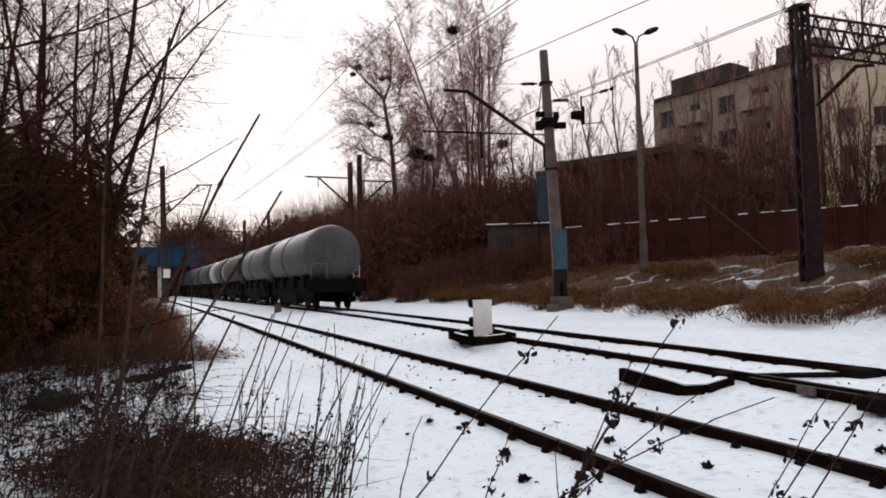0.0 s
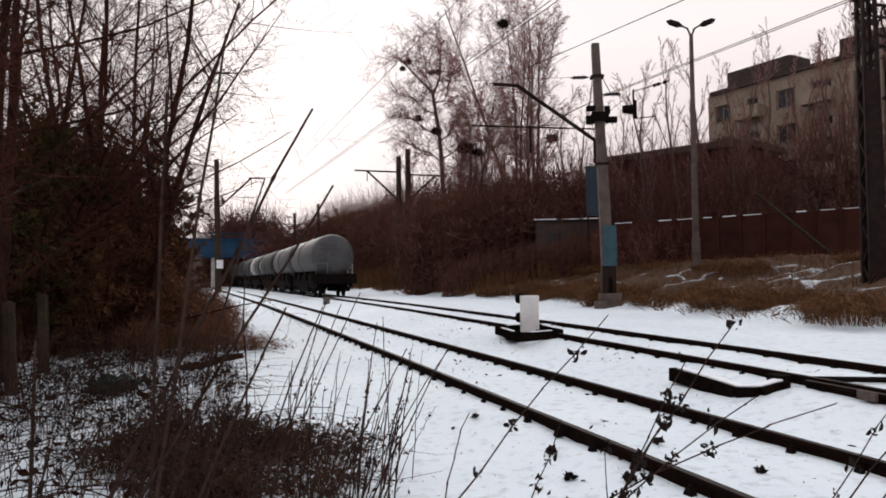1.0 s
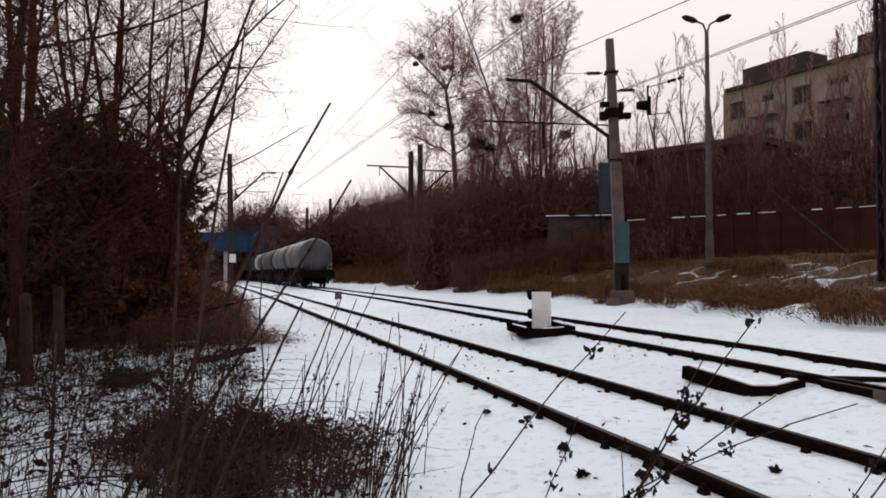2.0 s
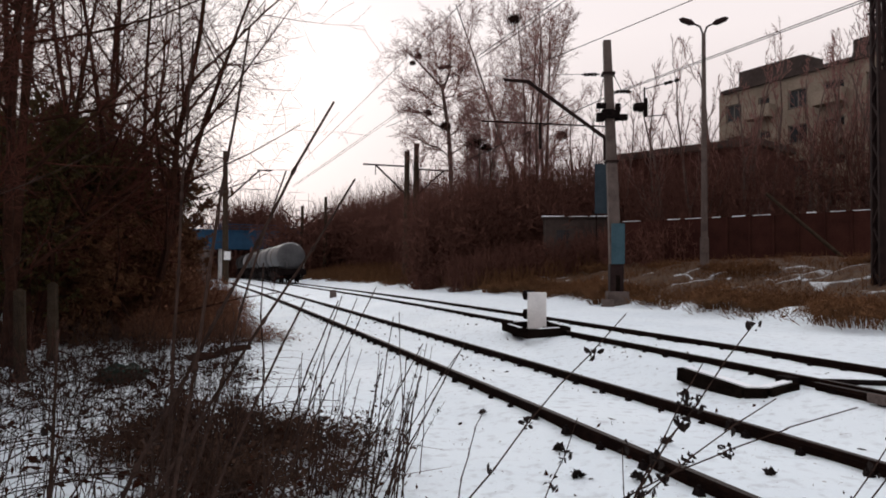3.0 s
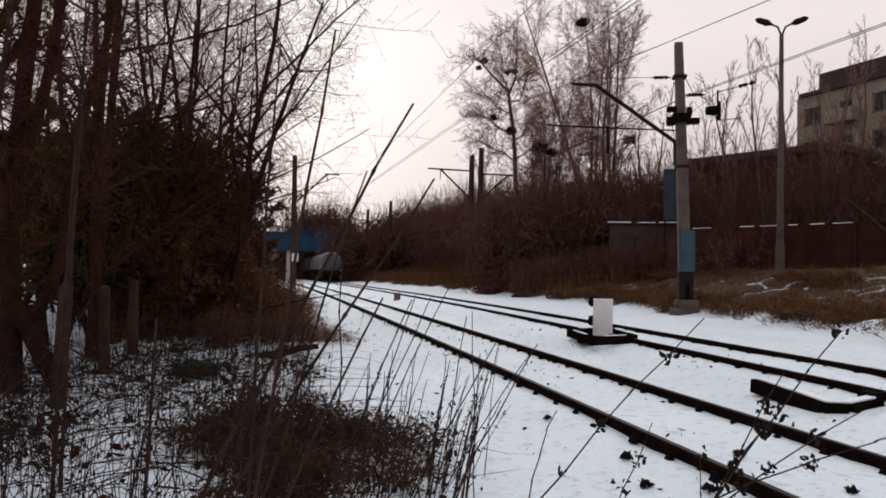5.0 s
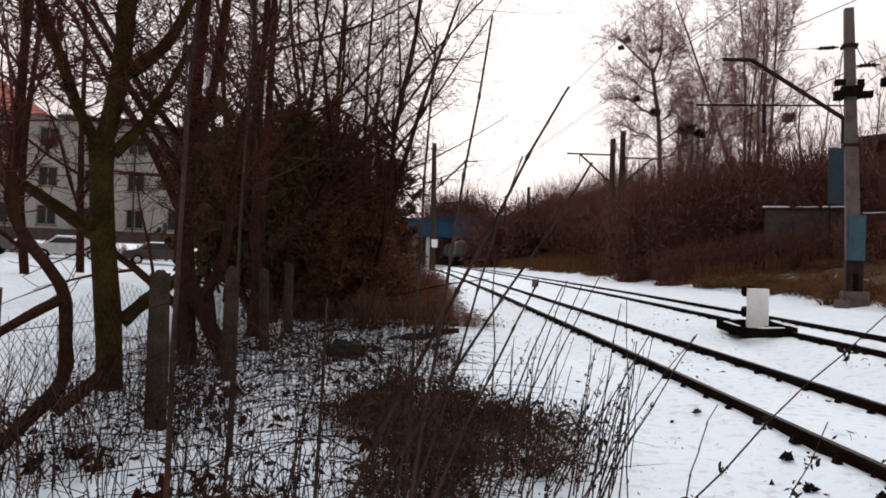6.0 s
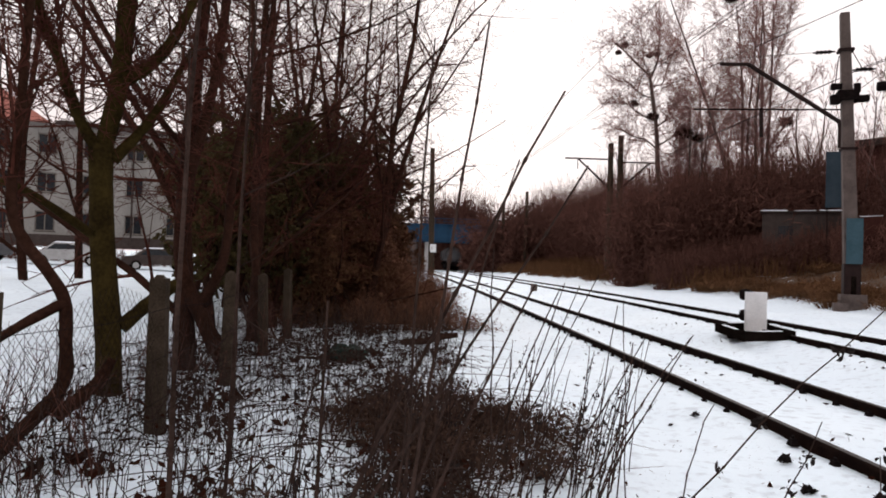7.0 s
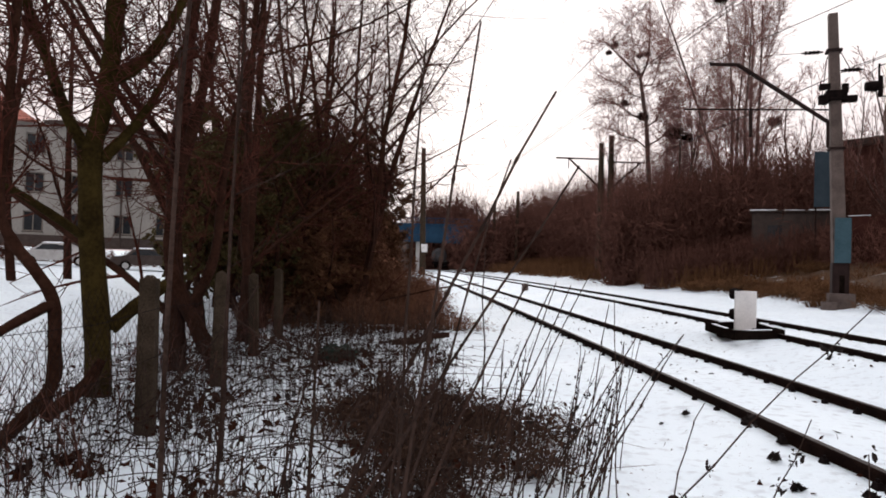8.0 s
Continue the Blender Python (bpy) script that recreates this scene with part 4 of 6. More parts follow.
TREE = dict(levels=3, kids=(3, 3, 2), lift=(0.14, 0.05, -0.02, 0.0), wander=0.14, angle=(0.6, 1.3), shrink=0.50, leaf=0, leafsize=(0.02, 0.04), thin=0.006, wood=2)
BIRCH = dict(levels=3, kids=(3, 3, 3), lift=(0.25, 0.14, -0.06, -0.25), wander=0.12, angle=(0.45, 0.95), shrink=0.42, leaf=0, leafsize=(0.02, 0.04), thin=0.010, wood=1, bare=0.9)
SHRUB = dict(levels=2, kids=(3, 2), lift=(0.12, 0.05, 0.0), wander=0.22, angle=(0.4, 1.2), shrink=0.45, leaf=3, leafsize=(0.08, 0.18), thin=0.005, wood=1, bare=0.0)

def tree_meshes(name, seed, stems, height, r, o, wood, twigs, leaves=None, spread=0.25, slim=0.45):
    """Trunk and crown meshes of one tree that stands at the origin. stems: how many trunks."""
    rng = random.Random(seed)
    st = (Sticks(), Sticks())
    for i in range(stems):
        a = 2 * math.pi * (i + rng.random() * 0.6) / stems
        lean = spread * rng.uniform(0.5, 1.2) if stems > 1 else spread * 0.2
        d = Vector((math.cos(a) * lean, math.sin(a) * lean, 1)).normalized()
        off = Vector((math.cos(a), math.sin(a), 0)) * (0.2 * min(stems - 1, 2))
        h = height * rng.uniform(0.8, 1.05)
        grow(rng, st, off - Vector((0, 0, 0.2)), d, h, r * rng.uniform(0.8, 1.1), 0, o)
    return [q.mesh(name + "_trunk", wood, sides=6, seed=seed) for q in st[0].pieces()], st[1].mesh(name + "_crown", twigs, leaves, seed=seed, slim=slim)

def plant(name, meshes, x, y, scale, turn, label, category, group, tilt=0.0, sink=0.0):
    t = thing(name, label, category, None, group)
    for me in meshes[0]:
        q = part({"tree": "trunk", "bracken": "stalk_tangle"}.get(category, "stem"), me, None, t)
    c = part("frond_mat" if category == "bracken" else "crown", meshes[1], None, t)
    if category == "bracken":
        tagged(q, kind="stuff")
        tagged(c, kind="stuff")
    t.matrix_world = pose(x, y, gz(x, y) - sink, tilt, 0, turn) @ Matrix.Diagonal((scale, scale, scale, 1))
    return t

# trees along the bank on the right
birch_b = tree_meshes("birch", 12, 6, 21, 0.17, dict(BIRCH, kids=(3, 4, 6), lift=(0.22, 0.18, 0.0, -0.20), angle=(0.30, 0.85), shrink=0.37, thin=0.0085), BIRCHBARK, BIRCHTWIG, spread=0.17)
slim_a = tree_meshes("slim_tree", 13, 2, 13, 0.13, dict(TREE, kids=(2, 2, 2), shrink=0.36, angle=(0.3, 0.7), lift=(0.2, 0.2, 0.1, 0.05), thin=0.012), BIRCHBARK, BIRCHTWIG, spread=0.12)
G = "bare trees on the bank"
plant("birch_tree", birch_b, 3.1, 56.0, 1.05, 200, "tall bare birch clump with fine drooping twigs", "tree", G)
plant("birch_tree", birch_b, -1.5, 58.5, 0.72, 80, "bare birch with a haze of thin twigs", "tree", G)
for i, (x, y, s) in enumerate(((8.6, 50.0, 0.85), (10.8, 46.5, 0.9), (12.8, 45.0, 0.95), (14.6, 43.5, 0.8), (16.8, 47.0, 1.0), (19.0, 42.0, 0.9), (20.8, 40.0, 0.85), (22.8, 38.0, 0.9), (26.0, 37.5, 1.0), (17.6, 40.5, 0.8), (21.6, 43.5, 1.05), (24.4, 41.0, 0.95), (24.9, 35.5, 0.8), (28.0, 34.0, 0.9), (29.5, 38.0, 1.05), (6.4, 53.0, 0.9), (-6.6, 66.0, 0.9))):
    plant("slim_tree", slim_a, x, y, s, i * 73, "slim bare tree with upright twigs near the fence", "tree", "slim trees by the fence")
for i, (x, y, s) in enumerate(((40.0, 66.0, 1.1), (43.5, 64.0, 1.2), (46.0, 62.0, 1.1), (35.0, 74.0, 1.1))):
    plant("birch_tree", slim_a, x, y, s * 1.75, i * 91 + 20, "bare tree rising behind the block of flats", "tree", "trees behind the flats")

def nest(x, y, z, r):
    rng = random.Random(int(x * 100 + z))
    st = Sticks()
    for i in range(220):
        a, b = unit(rng) * r * rng.uniform(0.3, 1.0), unit(rng) * r * rng.uniform(0.5, 1.35)
        st.stick((x + a.x, y + a.y, z + a.z * 0.7), (x + b.x, y + b.y, z + b.z * 0.75), 0.022, 0.010)
    tagged(new("nest_or_clump", st.mesh("nest_or_clump", NEST)), "dark round nest or plant clump of sticks high in the birch", "nest", "nests in the birches")

# The last three stick balls stand for dark plant clumps, not nests.
for x, y, z, r in ((-6.9, 60.2, 20.5, 0.50), (-7.4, 60.2, 19.9, 0.38), (-4.9, 60.4, 19.5, 0.40), (-4.3, 60.5, 19.6, 0.45), (-6.0, 60.3, 15.5, 0.50), (-4.5, 60.5, 14.4, 0.75), (1.3, 55.6, 21.9, 0.80), (-1.8, 58.0, 12.4, 1.0), (-0.9, 58.2, 12.0, 0.7), (5.2, 57.0, 12.8, 0.8)):
    nest(x, y, z, r * 0.75)

def thicket(name, seed, count, place, height, label, leaves=2, size=(0.10, 0.24), thick=0.022, wood=BRUSH, leafmat=BRUSH, slim=0.11):
    """A tangle of bare bushes in one mesh; place(rng) gives where a stem stands."""
    rng = random.Random(seed)
    st = Sticks()
    for i in range(count):
        x, y = place(rng)
        p = Vector((x, y, gz(x, y) - 0.1))
        h = height(x, y) * rng.uniform(0.55, 1.0) ** 0.8
        d = (Vector((rng.gauss(0, 0.25), rng.gauss(0, 0.25), 1))).normalized()
        n = 4
        for k in range(n):
            q = p + d * h / n
            st.stick(p, q, thick * (1 - k / n * 0.6), thick * (1 - (k + 1) / n * 0.6))
            for j in range(3):
                e = (d + unit(rng) * 0.9).normalized()
                w = p + e * h * rng.uniform(0.10, 0.26)
                st.stick(p, w, thick * 0.55, thick * 0.3)
            for j in range(leaves):
                w = p.lerp(q, rng.random()) + unit(rng) * h * 0.10
                if k < n - 1:
                    st.leaf.append((w.x, w.y, w.z, rng.uniform(*size)))
            p, d = q, (d + unit(rng) * 0.25 + Vector((0, 0, 0.1))).normalized()
    return tagged(new(name, st.mesh(name, wood, leafmat, seed=seed, slim=slim)), label, "thicket", kind="stuff")

def along_bank(s0, s1, o0, o1):
    def place(rng):
        s = s0 + (s1 - s0) * rng.random()
        x, y, h = along(s, float(bank_edge(s)) + rng.uniform(o0, o1))
        return x, y
    return place

def brush_height(x, y):
    return 5.2 + 5.0 * smooth(42, 60, y) + 2.6 * smooth(66, 80, y) + 1.8 * noise.noise(Vector((x * 0.22, y * 0.22, 2)))

thicket("bank_thicket", 21, 2100, along_bank(42, 112, 6.5, 15), brush_height, "dark brown leafless brush covering the bank", 20, (0.2, 0.5), 0.024, slim=0.08)
thicket("bank_thicket", 22, 1150, lambda r: (r.uniform(-6, 9.5), r.uniform(49.5, 57)), lambda x, y: 9.0, "dark brown leafless brush behind the shed", 18, (0.2, 0.5), 0.024, slim=0.08)
def behind_fence(r):
    x = r.uniform(8, 36)
    return x, 45.5 - 0.75 * (x - 8) + r.uniform(0, 5)

thicket("bank_thicket", 23, 760, behind_fence, lambda x, y: 9.5, "thin brown brush between the fence and the flats", 6, (0.12, 0.28), 0.022)
thicket("bank_thicket", 33, 320, lambda r: (r.uniform(7.0, 17.0), r.uniform(51, 58)), lambda x, y: 7.5, "thin brown brush before the brick warehouse", 8, (0.15, 0.4), 0.024, slim=0.09)
thicket("bank_thicket", 28, 520, lambda r: (r.uniform(-3, 8), r.uniform(44.3, 46.9)), lambda x, y: 2.9, "low brown brush before the shed", 7, (0.08, 0.2), 0.018)
thicket("bank_thicket", 27, 420, along_bank(30, 46, 6.5, 13), lambda x, y: 3.2, "low brown brush at the foot of the bank", 8, (0.1, 0.25), 0.02)
thicket("far_thicket", 24, 900, lambda r: (r.uniform(-64, -18), r.uniform(124, 150)), lambda x, y: 12.0 + 5 * math.exp(-((x / y * 135 + 51) / 4.5) ** 2), "distant brown wood beyond the bridge", 10, (0.6, 1.2), 0.06)
thicket("far_thicket", 25, 500, lambda r: (r.uniform(-33.5, -12), r.uniform(97, 118)), lambda x, y: 12.0, "brown brush beside the bridge's end", 10, (0.5, 1.1), 0.05)

thicket("far_thicket", 26, 300, lambda r: (r.uniform(-51, -42.5), r.uniform(127, 137)), lambda x, y: 18.5, "dark clump of tall trees beyond the bridge", 16, (0.5, 1.1), 0.06)

def bank_grass():
    """Dead grass standing in tufts on the bank and along its edge."""
    rng = random.Random(31)
    st = Sticks()
    for i in range(4200):
        s = -6 + 66 * rng.random() ** 1.25
        o = rng.uniform(0.2, 9.5) if rng.random() > 0.3 else rng.uniform(0.0, 1.6)
        x, y, h = along(s, float(bank_edge(s)) + o)
        if noise.noise(Vector((x * 0.5, y * 0.5, 5))) > 0.28:
            continue
        z = gz(x, y)
        for j in range(6):
            a, b = rng.gauss(0, 0.2), rng.gauss(0, 0.2)
            hh = rng.uniform(0.06, 0.20 + 0.18 * min(o / 2.0, 1.0))
            st.stick((x + a, y + b, z - 0.05), (x + a * 1.6 + rng.gauss(0, 0.12), y + b * 1.6 + rng.gauss(0, 0.12), z + hh), 0.010, 0.003)
    tagged(new("dead_grass", st.mesh("dead_grass", STRAW)), "brown dead grass on the railway bank", "grass", kind="stuff")

bank_grass()

def mound_meshes(seed, r, h, count):
    """Arching dead stalks and fronds fallen into one low heap, at the origin."""
    rng = random.Random(seed)
    st, fr = Sticks(), Sticks()
    for i in range(count):
        a, q = rng.uniform(0, 6.28), r * math.sqrt(rng.random())
        x, y = math.cos(a) * q, math.sin(a) * q
        lump = 0.9 + 0.8 * noise.noise(Vector((x * 1.6, y * 1.6, seed)))
        hh = h * (1 - 0.6 * (q / r) ** 2) * rng.uniform(0.5, 1.1) * lump
        dx, dy = math.cos(a) * rng.uniform(0, 0.3) + rng.gauss(0, 0.1), math.sin(a) * rng.uniform(0, 0.3) + rng.gauss(0, 0.1)
        pts = [(x, y, -0.15), (x + dx * 0.5, y + dy * 0.5, hh * 0.75), (x + dx, y + dy, hh), (x + dx * 1.7, y + dy * 1.7, hh * 0.7)]
        st.path(pts, 0.010, 0.004)
        for k in range(3):
            p = pts[rng.randrange(1, 4)]
            fr.leaf.append((p[0] + rng.gauss(0, 0.06), p[1] + rng.gauss(0, 0.06), max(0.0, p[2] + rng.gauss(0, 0.06)), rng.uniform(0.04, 0.11)))
    return [st.mesh("mound_stalks", STRAW, seed=seed)], fr.mesh("mound_fronds", STRAW, STRAW, seed=seed, slim=0.22)

mounds = [mound_meshes(90 + i, 1.0 + 0.25 * i, 0.55 + 0.1 * i, 420) for i in range(3)]
rng = random.Random(19)
for i in range(36):
    s_at = -2 + 40 * (i + rng.random()) / 36
    off = rng.uniform(0.3, 2.4) if i % 4 else rng.uniform(5.5, 8.5)
    x, y, h = along(s_at, float(bank_edge(s_at)) + off)
    plant("bracken_clump", mounds[i % 3], x, y, rng.uniform(0.5, 1.15), rng.uniform(0, 360), "heap of dead brown bracken on the railway bank", "bracken", "bracken on the bank", sink=0.05)

def far_grass():
    """Taller dead grass between the snow and the brush, further along the line."""
    rng = random.Random(32)
    st = Sticks()
    for i in range(2600):
        s = 36 + 70 * rng.random()
        x, y, h = along(s, float(bank_edge(s)) + rng.uniform(0.2, 8))
        z = gz(x, y)
        for j in range(4):
            a, b = rng.gauss(0, 0.3), rng.gauss(0, 0.3)
            st.stick((x + a, y + b, z - 0.05), (x + a + rng.gauss(0, 0.2), y + b + rng.gauss(0, 0.2), z + rng.uniform(0.45, 1.25)), 0.03, 0.012)
    tagged(new("dead_grass", st.mesh("dead_grass", STRAW)), "tall tan dead grass below the brush", "grass", kind="stuff")

far_grass()

# bushes and trees along the left of the line
bush_a = tree_meshes("bush", 41, 6, 4.0, 0.035, SHRUB, TWIG, TWIG, BUSHLEAF, spread=0.55, slim=0.2)
bush_b = tree_meshes("bush", 42, 6, 4.0, 0.035, dict(SHRUB, leaf=4), TWIG, TWIG, BUSHLEAF, spread=0.5, slim=0.2)
FAR = dict(SHRUB, kids=(2, 2), leaf=4, leafsize=(0.13, 0.28), thin=0.008)
bush_d = tree_meshes("bush", 44, 7, 4.0, 0.04, FAR, TWIG, TWIG, BUSHLEAF, spread=0.55, slim=0.2)
bush_e = tree_meshes("bush", 45, 7, 4.0, 0.04, dict(FAR, leaf=6), TWIG, TWIG, BUSHLEAF, spread=0.5, slim=0.2)
bush_f = tree_meshes("bush", 46, 4, 5.0, 0.05, dict(SHRUB, leaf=5, bare=1.0, leafsize=(0.07, 0.16), lift=(0.2, 0.12, 0.05)), BARK, TWIG, EVERGREEN, spread=0.28, slim=0.25)
G = "bushes beside the near track"
rng = random.Random(7)
for i, (x, y, s, k) in enumerate((
        (-11.2, 17.8, 1.0, 0), (-11.4, 20.8, 0.95, 1), (-13.0, 21.2, 1.15, 1), (-13.4, 24.6, 0.95, 3), (-15.4, 25.4, 1.1, 4), (-15.6, 29.4, 0.95, 3), (-17.8, 30.4, 1.15, 4), (-18.3, 35.4, 1.0, 3), (-21.9, 42.4, 1.0, 4),
        (-25.8, 50.4, 1.1, 3), (-30.2, 59.0, 1.1, 4), (-36.6, 72.0, 1.2, 3), (-44.5, 88.0, 1.3, 4), (-12.9, 16.8, 1.0, 5), (-15.0, 20.0, 1.1, 5), (-17.6, 25.0, 1.15, 5), (-19.8, 31.0, 1.3, 3),
        (-12.0, 17.0, 1.05, 5), (-10.15, 19.0, 1.12, 1), (-10.1, 19.4, 0.86, 1), (-12.1, 22.6, 0.9, 1), (-9.2, 15.8, 0.7, 0), (-10.9, 16.2, 1.0, 5), (-9.0, 14.6, 0.75, 1), (-9.6, 18.8, 0.55, 1), (-11.6, 22.6, 0.6, 1), (-13.2, 26.6, 0.75, 4), (-15.3, 31.0, 0.8, 3), (-11.0, 18.8, 0.9, 1), (-12.3, 20.4, 1.15, 1), (-11.3, 20.3, 1.0, 5))):
    lab = ("leafless brown bush with tangled twigs", "brown bush with clinging dead leaves", "", "leafless brown bush with tangled twigs", "brown bush with clinging dead leaves", "tall ivy-grown bush on bare lower stems")[k]
    plant("bush", (bush_a, bush_b, None, bush_d, bush_e, bush_f)[k], x, y, s, rng.uniform(0, 360), lab, "bush", G, sink=0.1)

tree_a = tree_meshes("bare_tree", 51, 4, 11.5, 0.105, dict(TREE, kids=(3, 3, 3), angle=(0.7, 1.4), shrink=0.44, thin=0.0035), BARK, TWIG, spread=0.20)
tree_b = tree_meshes("bare_tree", 52, 2, 12.5, 0.10, dict(TREE, kids=(3, 3, 3), angle=(0.7, 1.4), shrink=0.40, thin=0.004), BARK, TWIG, spread=0.16)
tree_c = tree_meshes("bare_tree", 53, 1, 11.0, 0.15, dict(TREE, kids=(3, 2, 2)), BARK, TWIG)
G = "bare trees beside the near track"
plant("bare_tree", tree_a, -8.2, 15.6, 1.0, 25, "bare tree of several slanting dark stems", "tree", G)
plant("bare_tree", tree_b, -7.6, 11.1, 1.0, 70, "bare tree with two straight dark stems", "tree", G)
plant("bare_tree", tree_a, -10.4, 18.6, 1.0, 150, "bare tree of several slanting dark stems", "tree", G)
plant("bare_tree", tree_b, -9.0, 13.4, 0.95, 210, "bare tree with two straight dark stems", "tree", G)
plant("bare_tree", tree_c, -6.5, 8.0, 0.95, 300, "dark bare tree behind the fence", "tree", G)
plant("bare_tree", tree_a, -12.4, 22.5, 1.0, 260, "bare tree of several slanting dark stems", "tree", G)
ivy = tree_meshes("ivy_tree", 55, 2, 7.0, 0.10, dict(SHRUB, kids=(4, 3), leaf=3, leafsize=(0.05, 0.11), shrink=0.26, lift=(0.2, 0.06, 0.0), bare=1.0), BARK, TWIG, EVERGREEN, spread=0.12)
for x, y, s, k in ((-9.1, 13.3, 0.72, 20), (-10.4, 14.9, 0.85, 140), (-9.5, 15.6, 0.62, 250), (-9.6, 11.2, 0.66, 60), (-9.3, 12.2, 0.80, 190), (-8.6, 12.6, 0.74, 310), (-10.6, 13.0, 0.85, 90)):
    plant("ivy_tree", ivy, x, y, s, k, "slender tree wrapped in dark ivy", "tree", "ivy-wrapped trees")
G = "park trees"
for i, (x, y, s) in enumerate(((-23.6, 19.0, 1.2), (-24.5, 22.2, 1.15), (-20.0, 25.5, 1.2), (-27.0, 33.0, 1.2), (-17.0, 24.0, 1.1))):
    plant("park_tree", tree_c, x, y, s * 1.05, i * 67, "dark bare tree standing in the snowy park", "tree", G)

def limb_tree(name, limbs, label, seed, twigs, wood=MOSSBARK, size=1.0, fine=TWIG, above=0.0):
    """A tree whose limbs follow given bends; limbs: (start radius, end radius, places)."""
    rng = random.Random(seed)
    t = thing(name, label, "tree")
    sh, st = Shape(), (Sticks(), Sticks())
    for r0, r1, pts in limbs:
        ps = [Vector(p) for p in pts]
        bends = []
        for i in range(len(ps) - 1):
            a, b = ps[max(i - 1, 0)], ps[min(i + 2, len(ps) - 1)]
            for k in range(4):
                u = k / 4
                h = ((2 * u ** 3 - 3 * u * u + 1), (u ** 3 - 2 * u * u + u), (-2 * u ** 3 + 3 * u * u), (u ** 3 - u * u))
                bends.append(ps[i] * h[0] + (ps[i + 1] - a) * 0.5 * h[1] + ps[i + 1] * h[2] + (b - ps[i]) * 0.5 * h[3])
        bends.append(ps[-1])
        n = len(bends) - 1
        sh.tube(bends, [(r0 + (r1 - r0) * i / n) * rng.uniform(0.93, 1.08) for i in range(n + 1)], 9)
        for i in range(n // 4, n):
            for j in range(twigs if bends[i].z > above else 0):
                d = ((bends[i + 1] - bends[i]).normalized() + unit(rng) * 1.1).normalized()
                grow(rng, st, bends[i], d, rng.uniform(0.5, 1.5) * size, 0.014 * size, 1, dict(TREE, levels=3, kids=(2, 2, 2), wood=0, thin=0.004 * size))
    part("trunk", sh, wood, t, smooth_on=True)
    part("crown", st[1].mesh(name + "_crown", fine), None, t)

limb_tree("birch_tree", (
    (0.24, 0.13, ((-3.7, 60.5, 3.2), (-3.8, 60.5, 6.7), (-4.0, 60.5, 10.1), (-4.2, 60.5, 13.5), (-4.6, 60.4, 16.4), (-4.8, 60.4, 17.8))),
    (0.11, 0.03, ((-4.8, 60.4, 17.8), (-6.0, 60.3, 19.0), (-7.2, 60.2, 20.3), (-8.1, 60.1, 21.0))),
    (0.11, 0.03, ((-4.7, 60.4, 17.7), (-4.2, 60.5, 19.1), (-4.1, 60.5, 21.1), (-4.1, 60.5, 22.7))),
    (0.08, 0.03, ((-4.3, 60.5, 14.0), (-5.5, 60.4, 14.6), (-6.6, 60.3, 15.5), (-7.6, 60.1, 15.8))),
    (0.07, 0.03, ((-4.5, 60.5, 15.9), (-5.5, 60.4, 16.3), (-6.5, 60.3, 17.3), (-7.5, 60.2, 17.5))),
    (0.08, 0.03, ((-4.2, 60.5, 13.5), (-3.5, 60.5, 14.0), (-3.0, 60.5, 15.0), (-2.2, 60.6, 15.9))),
    (0.07, 0.03, ((-4.1, 60.5, 11.6), (-5.0, 60.4, 12.4), (-6.2, 60.3, 12.8), (-7.1, 60.2, 13.5))),
    (0.07, 0.03, ((-4.1, 60.5, 11.9), (-3.2, 60.5, 12.4), (-2.5, 60.6, 13.1), (-1.8, 60.6, 13.5))),
    (0.06, 0.03, ((-4.6, 60.4, 16.9), (-3.8, 60.5, 17.1), (-3.4, 60.5, 18.4), (-3.0, 60.5, 19.6))),
    (0.05, 0.02, ((-4.7, 60.4, 17.8), (-5.3, 60.4, 19.1), (-5.4, 60.4, 20.6), (-5.7, 60.3, 21.9))),
    (0.05, 0.02, ((-4.0, 60.5, 10.6), (-3.2, 60.5, 10.7), (-2.3, 60.6, 11.6), (-1.5, 60.6, 11.8))),
), "crooked bare birch holding several dark nests", 64, 2, BIRCHBARK, 2.4, BIRCHTWIG)

limb_tree("mossy_tree", (
    (0.145, 0.12, ((-6.08, 6.30, -0.4), (-6.06, 6.25, 0.6), (-6.10, 6.15, 1.7), (-6.12, 6.10, 2.7))),
    (0.105, 0.08, ((-6.12, 6.12, 2.6), (-6.02, 6.22, 3.4), (-5.98, 6.25, 4.4), (-6.0, 6.4, 6.5), (-6.1, 6.6, 9.0))),
    (0.07, 0.035, ((-6.12, 6.05, 2.65), (-6.19, 5.87, 2.95), (-6.08, 5.54, 3.4), (-6.05, 5.22, 3.95), (-6.1, 4.6, 5.6))),
    (0.07, 0.03, ((-6.05, 6.2, 2.55), (-5.85, 6.35, 2.85), (-5.68, 6.45, 3.15), (-5.6, 6.9, 4.0))),
    (0.08, 0.04, ((-6.0, 6.25, 3.4), (-5.8, 6.6, 3.8), (-5.72, 7.0, 4.6), (-5.6, 7.6, 6.2))),
    (0.05, 0.025, ((-6.1, 6.0, 1.75), (-6.1, 5.6, 1.95), (-6.13, 5.16, 2.15), (-6.2, 4.6, 2.2))),
    (0.08, 0.07, ((-6.0, 6.35, 0.75), (-5.82, 6.62, 1.05), (-5.70, 6.85, 1.22))),
), "mossy forked tree with a sawn-off side branch", 61, 2, above=2.3)
